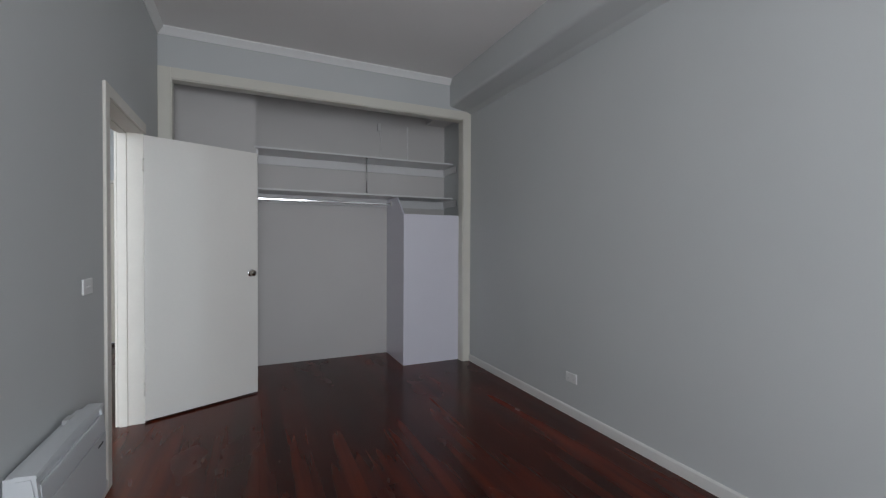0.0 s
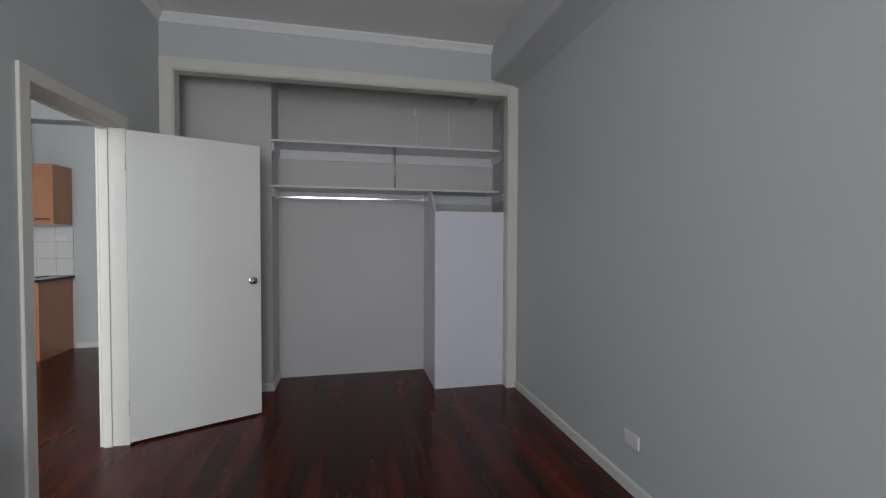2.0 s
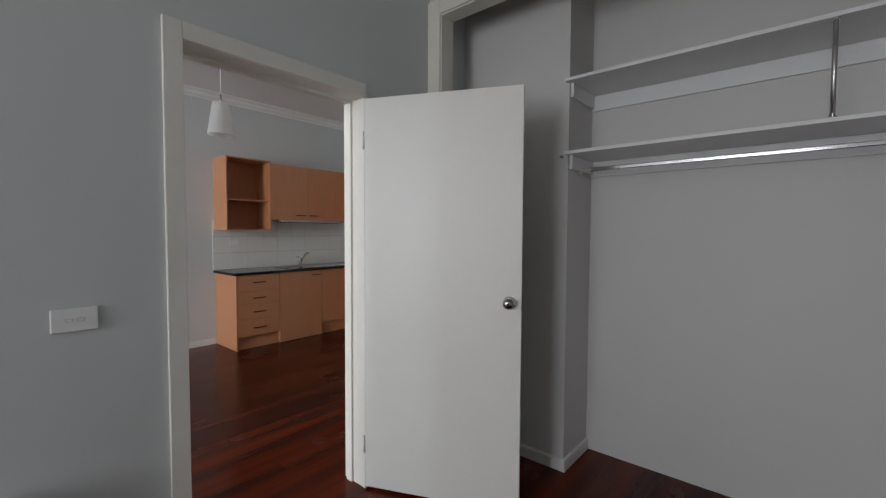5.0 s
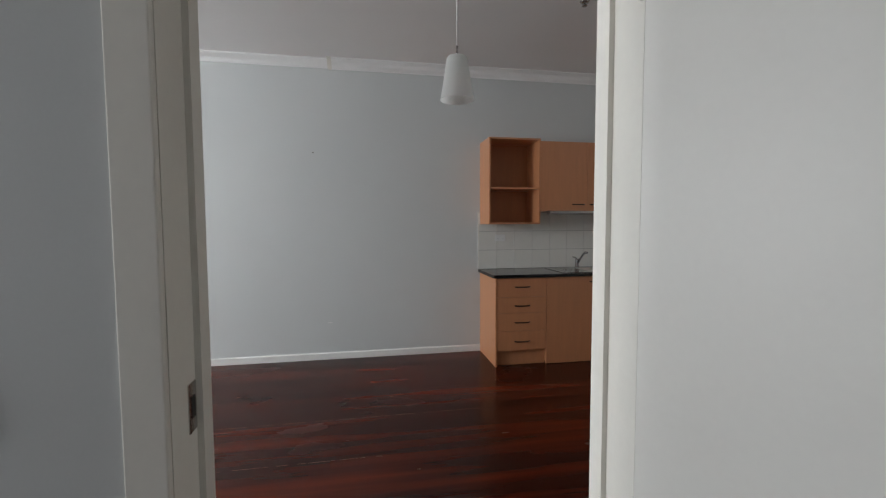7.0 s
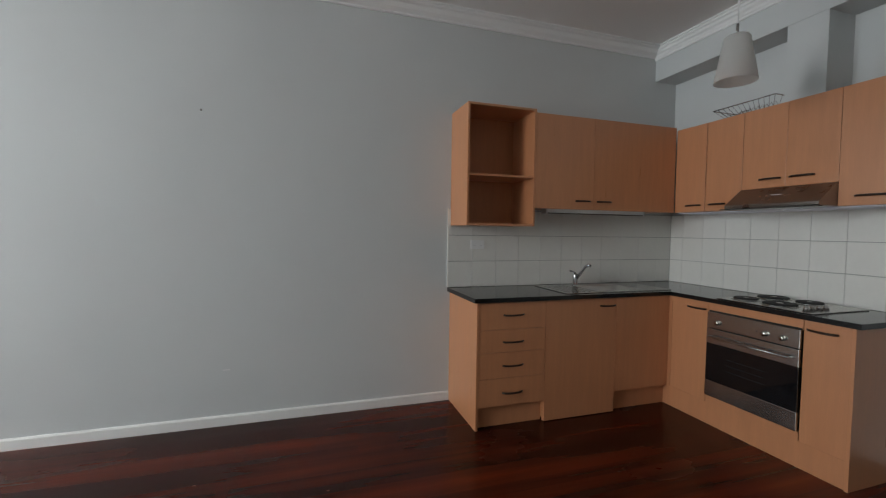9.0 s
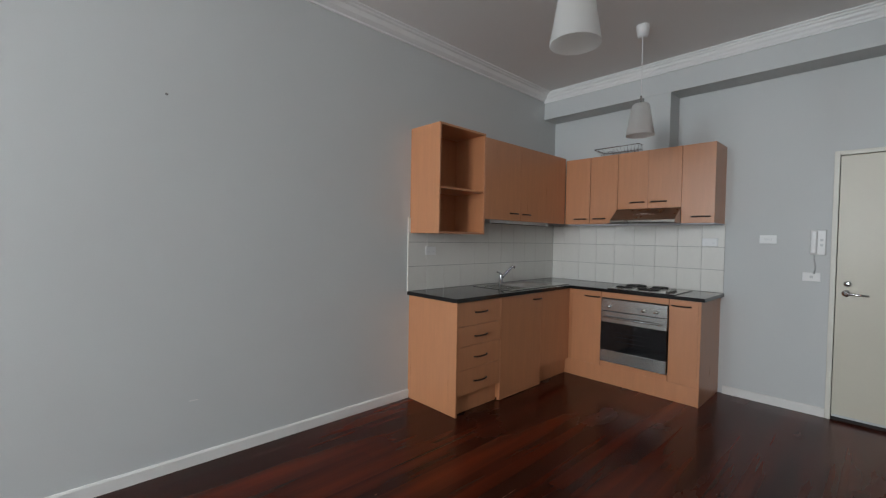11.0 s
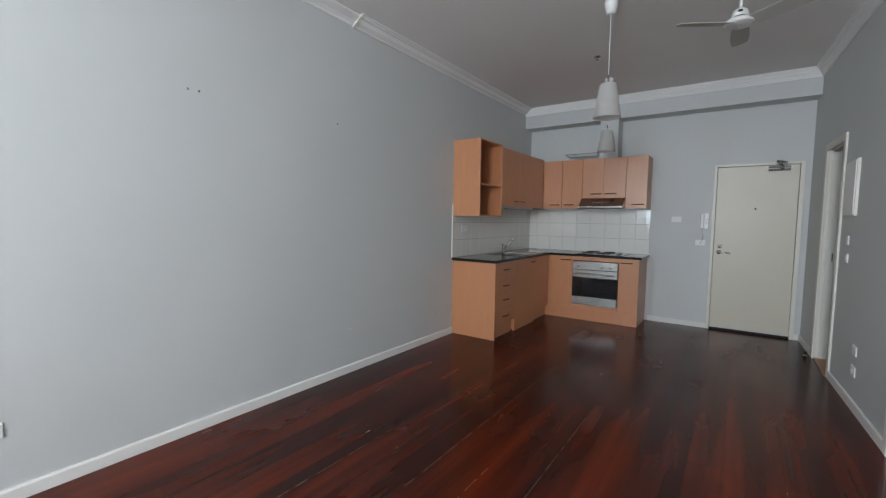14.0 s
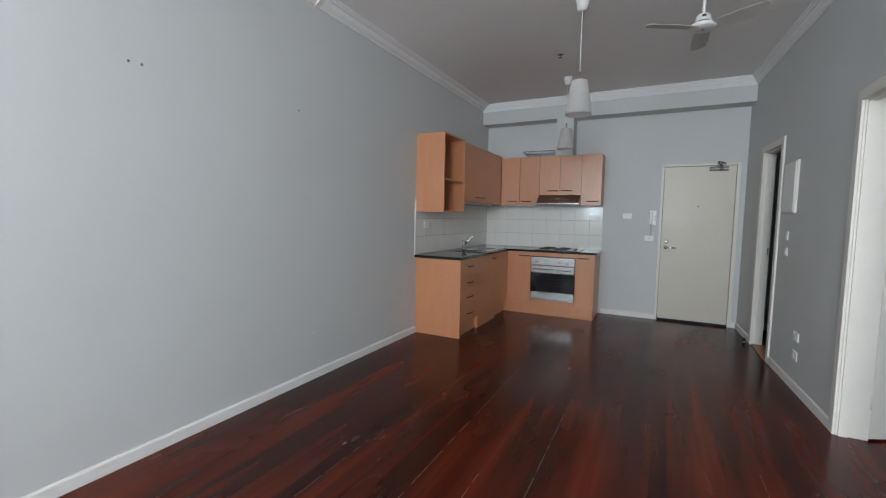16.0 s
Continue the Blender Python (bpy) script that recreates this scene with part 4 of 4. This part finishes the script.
for x, y, r in ((-2.955, 5.79, 0.072), (-2.94, 6.03, 0.09), (-2.735, 5.78, 0.09), (-2.72, 6.03, 0.072)):
    ring = part("burner", lathe(bmesh.new(), [(0.0, 0.01), (r * 0.2, 0.011), (r * 0.24, 0.006), (r * 0.34, 0.006), (r * 0.38, 0.014), (r * 0.55, 0.014), (r * 0.6, 0.008), (r * 0.66, 0.014), (r * 0.94, 0.014), (r, 0.01), (r, 0.0), (0.0, 0.0)], Matrix.Translation((x, y, 0.903))), BLACK, hob, "black ribbed hotplate")
    part("trim_ring", lathe(bmesh.new(), [(r, 0.0), (r + 0.012, 0.0), (r + 0.012, 0.003), (r, 0.005), (r, 0.0)], Matrix.Translation((x, y, 0.903))), STEEL, ring)
    part("centre_cap", lathe(bmesh.new(), [(0.0, 0.0145), (r * 0.2, 0.014), (r * 0.23, 0.01), (0.0, 0.01)], Matrix.Translation((x, y, 0.903)), 18), STEEL, ring, "bright steel centre")
for k in range(4):
    part("knob", lathe(bmesh.new(), [(0.0, 0.024), (0.014, 0.024), (0.018, 0.0), (0.0, 0.0)], Matrix.Translation((-2.545, 5.71 + 0.055 * k, 0.903)), 16), STEEL, hob, "grey metal knob")

# wall cupboards
openc = thing("open_wall_cabinet", (-3.82, 4.29, 1.38), "open beech laminate wall cabinet with one shelf, empty", "cabinet", "kitchen wall units")
part("side", boxes((LW + 0.001, UX, 4.02, 4.036, 1.38, 2.24), r=0.001), BEECH, openc)
part("side", boxes((LW + 0.001, UX, 4.544, 4.56, 1.38, 2.24), r=0.001), BEECH, openc)
part("top", boxes((LW + 0.001, UX, 4.036, 4.544, 2.224, 2.24), r=0.001), BEECH, openc)
part("bottom", boxes((LW + 0.001, UX, 4.036, 4.544, 1.38, 1.396), r=0.001), BEECH, openc)
part("shelf", boxes((LW + 0.012, UX - 0.006, 4.036, 4.544, 1.733, 1.749), r=0.001), BEECH, openc)
part("back", boxes((LW + 0.001, LW + 0.011, 4.036, 4.544, 1.396, 2.224)), BEECH_IN, openc)

dbl = thing("wall_cupboard", (-3.82, 5.2, 1.515), "beech laminate wall cupboard with two doors", "cabinet", "kitchen wall units")
part("carcass", boxes((LW + 0.001, UX - 0.019, 4.562, 5.88, 1.52, 2.21)), BEECH, dbl)
for y0, y1, h in ((4.562, 5.072, (4.905, 5.04)), (5.072, 5.872, (5.1, 5.235))):
    d = part("door", boxes((UX - 0.018, UX, y0 + 0.0012, y1 - 0.0012, 1.515, 2.215), r=0.0012), BEECH, dbl)
    bow(d, (UX, h[0], 1.58), (UX, h[1], 1.58), (1, 0, 0), 0.018)
strip = thing("strip_light", (-3.72, 5.1, 1.49), "slim switched-off strip light under the wall cupboard", "strip light")
part("housing", boxes((-3.76, -3.7, 4.69, 5.6, 1.487, 1.5195), r=0.003), PLASTIC, strip)
part("diffuser", boxes((-3.7, -3.692, 4.695, 5.595, 1.481, 1.4885), r=0.002), HANDLE, strip, "thin dark lower edge")
for y in (4.68, 5.596):
    part("end_cap", boxes((-3.762, -3.69, y, y + 0.014, 1.481, 1.5195), r=0.003), GREYPL, strip)

for x0, x1, z0, h, lab in ((-3.645, -3.371, 1.515, (-3.54, -3.403), "beech laminate wall cupboard with one door"), (-3.367, -3.085, 1.515, (-3.332, -3.2), "beech laminate wall cupboard, its door slightly open")):
    w = thing("wall_cupboard", ((x0 + x1) / 2, UY, z0), lab, "cabinet", "kitchen wall units")
    part("carcass", boxes((x0, x1, UY + 0.019, NORTH - 0.001, z0 + 0.003, 2.19)), BEECH, w)
    front_y("door", w, x0, x1, z0, 2.193, UY, (*h, 1.566))
over = thing("wall_cupboard", (-2.8, UY, 1.652), "short beech wall cupboard above the range hood", "cabinet", "kitchen wall units")
part("carcass", boxes((-3.083, -2.516, UY + 0.019, NORTH - 0.001, 1.656, 2.19)), BEECH, over)
front_y("door", over, -3.083, -2.8, 1.653, 2.193, UY, (-2.963, -2.828, 1.712))
front_y("door", over, -2.8, -2.516, 1.653, 2.193, UY, (-2.775, -2.635, 1.712))
endw = thing("wall_cupboard", (-2.39, UY, 1.512), "beech laminate end wall cupboard with side panel", "cabinet", "kitchen wall units")
part("carcass", boxes((-2.513, -2.278, UY + 0.019, NORTH - 0.001, 1.515, 2.19)), BEECH, endw)
front_y("door", endw, -2.515, -2.258, 1.512, 2.193, UY, (-2.433, -2.289, 1.566))
part("side_panel", boxes((-2.2765, -2.259, UY + 0.0185, NORTH - 0.001, 1.512, 2.193), r=0.001), BEECH, endw)
structure("light_pelmet", boxes((-3.63, -2.26, UY + 0.03, NORTH - 0.01, 1.506, 1.5115)), MELA, "white underside lining of the wall cupboards", "trim")

hood = thing("range_hood", (-2.8, 5.8, 1.5), "slim stainless steel range hood under the cupboard", "range hood")
bm = bmesh.new()
sweep(bm, [(0, 0), (0.478, 0), (0.492, 0.006), (0.492, 0.024), (0.345, 0.137), (0, 0.137)], (-3.083, NORTH - 0.001, 1.514), (-2.516, NORTH - 0.001, 1.514), (0, -1, 0))
part("canopy", bm, HOODM, hood)
part("visor", boxes((-3.095, -2.506, 5.69, 5.735, 1.507, 1.5135), r=0.002), VISOR, hood, "dark smoked slide-out visor")
part("badge", boxes((-2.83, -2.77, 5.795, 5.8, 1.588, 1.6)), PLASTIC, hood)
for x in (-2.9, -2.86, -2.75, -2.72):
    part("switch", boxes((x, x + 0.014, 5.787, 5.795, 1.584, 1.594)), CHROME, hood)
part("filter", boxes((-3.05, -2.55, 5.78, 6.15, 1.511, 1.5135)), GREYPL, hood)

rack = thing("wire_rack", (-3.07, 6.0, 2.19), "shallow chrome wire dish rack lying on the wall cupboards", "dish rack")
x0, x1, y0, y1, z0, z1 = -3.345, -2.9, 5.895, 6.16, 2.197, 2.272
part("rim", tube(bmesh.new(), [(x0, y0, z1), (x1, y0, z1), (x1, y1, z1), (x0, y1, z1), (x0, y0, z1)], 0.0038, 6), WIRE, rack)
part("base_frame", tube(bmesh.new(), [(x0 + 0.08, y0 + 0.03, z0), (x1 - 0.03, y0 + 0.03, z0), (x1 - 0.03, y1 - 0.03, z0), (x0 + 0.08, y1 - 0.03, z0), (x0 + 0.08, y0 + 0.03, z0)], 0.003, 6), WIRE, rack)
for k in range(13):
    f = k / 12
    xa, xb = x0 + f * (x1 - x0), x0 + 0.08 + f * (x1 - x0 - 0.11)
    part("wire", tube(bmesh.new(), [(xa, y0, z1), (xb, y0 + 0.03, z0), (xb, y1 - 0.03, z0), (xa, y1, z1)], 0.0016, 5), WIRE, rack)
for k in range(3):
    f = (k + 1) / 4
    part("long_wire", tube(bmesh.new(), [(x0, y0 + f * (y1 - y0), z1), (x0 + 0.08, y0 + 0.03 + f * (y1 - y0 - 0.06), z0 + 0.003), (x1 - 0.03, y0 + 0.03 + f * (y1 - y0 - 0.06), z0 + 0.003), (x1, y0 + f * (y1 - y0), z1)], 0.0016, 5), WIRE, rack)
for k in range(9):
    part("plate_wire", tube(bmesh.new(), [(x1 - 0.3 + k * 0.03, y0 + 0.05, z0), (x1 - 0.29 + k * 0.03, y0 + 0.085, z0 + 0.05), (x1 - 0.28 + k * 0.03, y0 + 0.12, z0)], 0.0016, 5), WIRE, rack)
for xa, xb in ((x0 + 0.005, x0 + 0.07), (x1 - 0.075, x1 - 0.005)):
    part("handle_wire", tube(bmesh.new(), [(xa, y1, z1), (xa, y1 + 0.012, z1 + 0.022), (xb, y1 + 0.012, z1 + 0.022), (xb, y1, z1)], 0.003, 6), WIRE, rack)


# ---- pendants, fan, sprinkler ----
def pendant(x, y, z0, z1, label):
    p = thing("pendant_lamp", (x, y, CL), label, "pendant lamp", "pendant lamps")
    at = Matrix.Translation((x, y, 0))
    part("ceiling_rose", lathe(bmesh.new(), [(0.0, CL - 0.001), (0.048, CL - 0.001), (0.048, CL - 0.02), (0.036, CL - 0.085), (0.0, CL - 0.088)], at), PLASTIC, p)
    part("cord", tube(bmesh.new(), [(x, y, CL - 0.085), (x, y, z1 + 0.06)], 0.0035, 8), PLASTIC, p)
    part("cord_grip", tube(bmesh.new(), [(x, y, z1 - 0.01), (x, y, z1 + 0.065)], 0.007, 10), STEEL, p)
    part("shade", lathe(bmesh.new(), [(0.102, z0), (0.062, z1 - 0.01), (0.053, z1), (0.012, z1 + 0.002), (0.012, z1 - 0.002), (0.051, z1 - 0.005), (0.059, z1 - 0.013), (0.099, z0 + 0.001), (0.102, z0)], at, 40), SHADE, p, "white flared shade")
    part("lamp_holder", tube(bmesh.new(), [(x, y, z1 - 0.09), (x, y, z1)], 0.02, 14), PLASTIC, p)


pendant(-2.165, 3.378, 2.135, 2.392, "white flared pendant lamp hanging from a thin cord")
pendant(-2.6, 5.15, 2.16, 2.4, "white flared pendant lamp hanging near the kitchen")

fan = thing("ceiling_fan", (-1.355, 3.57, CL), "white three-bladed ceiling fan at rest", "ceiling fan")
at = Matrix.Translation((-1.355, 3.57, 0))
part("rod", tube(bmesh.new(), [(-1.355, 3.57, CL - 0.001), (-1.355, 3.57, 2.790)], 0.011, 12), PLASTIC, fan)
part("canopy", lathe(bmesh.new(), [(0.0, CL - 0.001), (0.055, CL - 0.001), (0.05, CL - 0.03), (0.02, CL - 0.06), (0.0, CL - 0.06)], at), PLASTIC, fan)
part("upper_housing", lathe(bmesh.new(), [(0.0, 2.810), (0.03, 2.808), (0.044, 2.796), (0.054, 2.755), (0.0, 2.755)], at), PLASTIC, fan)
part("gap_ring", lathe(bmesh.new(), [(0.0, 2.756), (0.046, 2.756), (0.046, 2.736), (0.0, 2.736)], at), BLACK, fan)
part("motor", lathe(bmesh.new(), [(0.0, 2.737), (0.08, 2.737), (0.094, 2.725), (0.094, 2.712), (0.084, 2.704), (0.0, 2.702)], at), PLASTIC, fan)
part("cap_screw", lathe(bmesh.new(), [(0.0, 2.703), (0.01, 2.703), (0.008, 2.695), (0.0, 2.693)], at, 12), STEEL, fan)
part("badge", boxes((-1.368, -1.342, 3.512, 3.516, 2.772, 2.785)), BLACK, fan)
for a in (90, 210, 330):
    m = at @ pose(0, 0, 2.712, 0, 0, a) @ pose(0, 0, 0, -12, 0, 0)
    bm = bmesh.new()
    top = [(0.06, -0.045), (0.12, -0.056), (0.28, -0.06), (0.395, -0.05), (0.412, -0.03), (0.412, 0.03), (0.395, 0.05), (0.28, 0.06), (0.12, 0.056), (0.06, 0.045)]
    va, vb = [bm.verts.new((x, y, 0.002)) for x, y in top], [bm.verts.new((x, y, -0.002)) for x, y in top]
    bm.faces.new(va)
    bm.faces.new(vb[::-1])
    for k in range(len(top)):
        bm.faces.new((va[k], vb[k], vb[(k + 1) % len(top)], va[(k + 1) % len(top)]))
    bm.transform(m)
    part("blade", bm, FANB, fan, "dusty white metal blade")

spr = thing("sprinkler", (-2.54, 4.41, CL), "small metal fire sprinkler in the ceiling", "sprinkler")
at = Matrix.Translation((-2.54, 4.41, CL))
part("escutcheon", lathe(bmesh.new(), [(0.0, 0.0), (0.034, 0.0), (0.03, -0.008), (0.012, -0.012), (0.0, -0.012)], at), STEEL, spr)
part("deflector", lathe(bmesh.new(), [(0.0, -0.03), (0.02, -0.03), (0.02, -0.033), (0.0, -0.033)], at), STEEL, spr)
part("stem", tube(bmesh.new(), [(-2.54, 4.41, CL - 0.01), (-2.54, 4.41, CL - 0.031)], 0.006, 8), STEEL, spr)

# ---- wall tiles ----
TS = 0.2035


def tile_mesh(w, h):
    bm = bmesh.new()
    c = 0.0013
    lo = [bm.verts.new(p) for p in ((0, 0, 0), (w, 0, 0), (w, h, 0), (0, h, 0))]
    mid = [bm.verts.new(p) for p in ((0, 0, 0.005), (w, 0, 0.005), (w, h, 0.005), (0, h, 0.005))]
    hi = [bm.verts.new(p) for p in ((c, c, 0.0068), (w - c, c, 0.0068), (w - c, h - c, 0.0068), (c, h - c, 0.0068))]
    for a, b in ((lo, mid), (mid, hi)):
        for k in range(4):
            bm.faces.new((a[k], a[(k + 1) % 4], b[(k + 1) % 4], b[k]))
    bm.faces.new(hi)
    me = bpy.data.meshes.new("tile")
    bm.to_mesh(me)
    bm.free()
    me.materials.append(TILE)
    return me


TILES = {}


def tile(parent, m, w, h):
    key = (round(w, 3), round(h, 3))
    if key not in TILES:
        TILES[key] = tile_mesh(w, h)
    ob = new("tile", TILES[key])
    ob.parent, ob.matrix_basis = parent, m


bed = structure("tile_bed_west", boxes((LW, LW + 0.0035, 4.003, NORTH - 0.004, 0.895, 1.512)), GROUT, "grey grout bed of the splashback", "splashback")
bed2 = structure("tile_bed_north", boxes((LW + 0.004, -2.252, NORTH - 0.0035, NORTH, 0.895, 1.512)), GROUT, "grey grout bed of the splashback", "splashback")
for row in range(3):
    z = 0.897 + row * 0.2045
    y = 4.003
    while y < NORTH - 0.02:
        w = min(TS - 0.0012, NORTH - 0.011 - y)
        tile(bed, Matrix(((0, 0, 1, LW + 0.003), (1, 0, 0, y), (0, 1, 0, z), (0, 0, 0, 1))), w, 0.2015)
        y += TS
    x = -2.252
    while x > LW + 0.03:
        w = min((TS if x < -2.3 else 0.18) - 0.0012, x - LW - 0.011)
        tile(bed2, Matrix(((-1, 0, 0, x), (0, 0, -1, NORTH - 0.003), (0, 1, 0, z), (0, 0, 0, 1))), w, 0.2015)
        x -= w + 0.0012
part("edge_strip", boxes((LW, LW + 0.01, 3.997, 4.003, 0.895, 1.512)), TRIM, bed)

# ---- floorboards ----
PLANKS = {}
PW = 0.0875


def plank_mesh(length):
    bm = bmesh.new()
    w, c = PW - 0.0002, 0.0001
    lo = [bm.verts.new(p) for p in ((0, 0, -0.02), (w, 0, -0.02), (w, length, -0.02), (0, length, -0.02))]
    mid = [bm.verts.new(p) for p in ((0, 0, -c), (w, 0, -c), (w, length, -c), (0, length, -c))]
    hi = [bm.verts.new(p) for p in ((c, c, 0), (w - c, c, 0), (w - c, length - c, 0), (c, length - c, 0))]
    for a, b in ((lo, mid), (mid, hi)):
        for k in range(4):
            bm.faces.new((a[k], a[(k + 1) % 4], b[(k + 1) % 4], b[k]))
    bm.faces.new(hi)
    me = bpy.data.meshes.new("floorboard")
    bm.to_mesh(me)
    bm.free()
    me.materials.append(BOARD)
    return me


floor = thing("floor", (0, 0, 0), "polished red-brown hardwood floorboards, worn in places", "floor", kind="structure")
rng = random.Random(5)
x = LW
while x < RW:
    y, stop = (BS if x > PB - 0.05 else SOUTH) - rng.uniform(0, 0.13), (WBACK if x > PB - 0.05 else NORTH)
    while y < stop:
        length = rng.choice((2.4, 3.0, 3.6, 4.2, 4.8))
        length = min(length, round(stop - y + 0.02, 2))
        if length not in PLANKS:
            PLANKS[length] = plank_mesh(length - 0.0007)
        ob = new("floorboard", PLANKS[length])
        ob.parent, ob.location = floor, (x, y, rng.uniform(-0.00012, 0.0))
        y += length
    x += PW

# pale filler and dust in some joints, and a rubbed patch on one board
FILLER = mat("pale_joint_filler", (0.22, 0.135, 0.095), 0.7, var=0.3, scale=9, fine=60)
SCUFF = mat("scuffed_timber", (0.24, 0.15, 0.1), 0.7, var=0.4, scale=60, fine=200)
for k, y0, y1 in ((16, 1.5, 3.7), (22, 1.2, 2.9), (11, 0.6, 1.9), (27, 0.9, 2.0), (34, 1.5, 2.6), (19, 0.9, 1.9), (25, 1.1, 1.7), (30, 1.0, 1.9)):
    joint, y = LW + k * PW - 0.0003, y0
    while y < y1:
        run = rng.uniform(0.03, 0.2)
        part("joint_filler", boxes((joint - rng.uniform(0.0006, 0.0015), joint + rng.uniform(0.0006, 0.0015), y, min(y + run, y1), -0.004, 0.00025)), FILLER, floor, "pale filler in a joint")
        y += run + rng.uniform(0.004, 0.07)


def chip(x, y, lx, ly, material, label):
    """An uneven worn chip in the floor finish."""
    bm, n = bmesh.new(), 14
    ring = []
    for k in range(n):
        a, q = 2 * math.pi * k / n, rng.uniform(0.55, 1.0)
        ring.append((x + lx * q * math.cos(a), y + ly * q * math.sin(a)))
    lo, hi = [bm.verts.new((u, v, -0.003)) for u, v in ring], [bm.verts.new((u, v, 0.0003)) for u, v in ring]
    bm.faces.new(hi)
    for k in range(n):
        bm.faces.new((lo[k], lo[(k + 1) % n], hi[(k + 1) % n], hi[k]))
    part("worn_chip", bm, material, floor, label)


chip(-3.137, 1.79, 0.006, 0.028, SCUFF, "pale chip in the varnish")
chip(-3.115, 1.865, 0.022, 0.055, SUBFLOOR, "dark stain beside a chip")
for x, y in ((-2.291, 2.683), (-2.868, 1.755), (-3.061, 3.061), (-2.93, 3.0), (-2.5, 1.2), (-1.9, 3.1), (-3.3, 2.4), (-2.2, 1.6)):
    chip(x, y, 0.0022, 0.012, SCUFF, "small pale scuff")
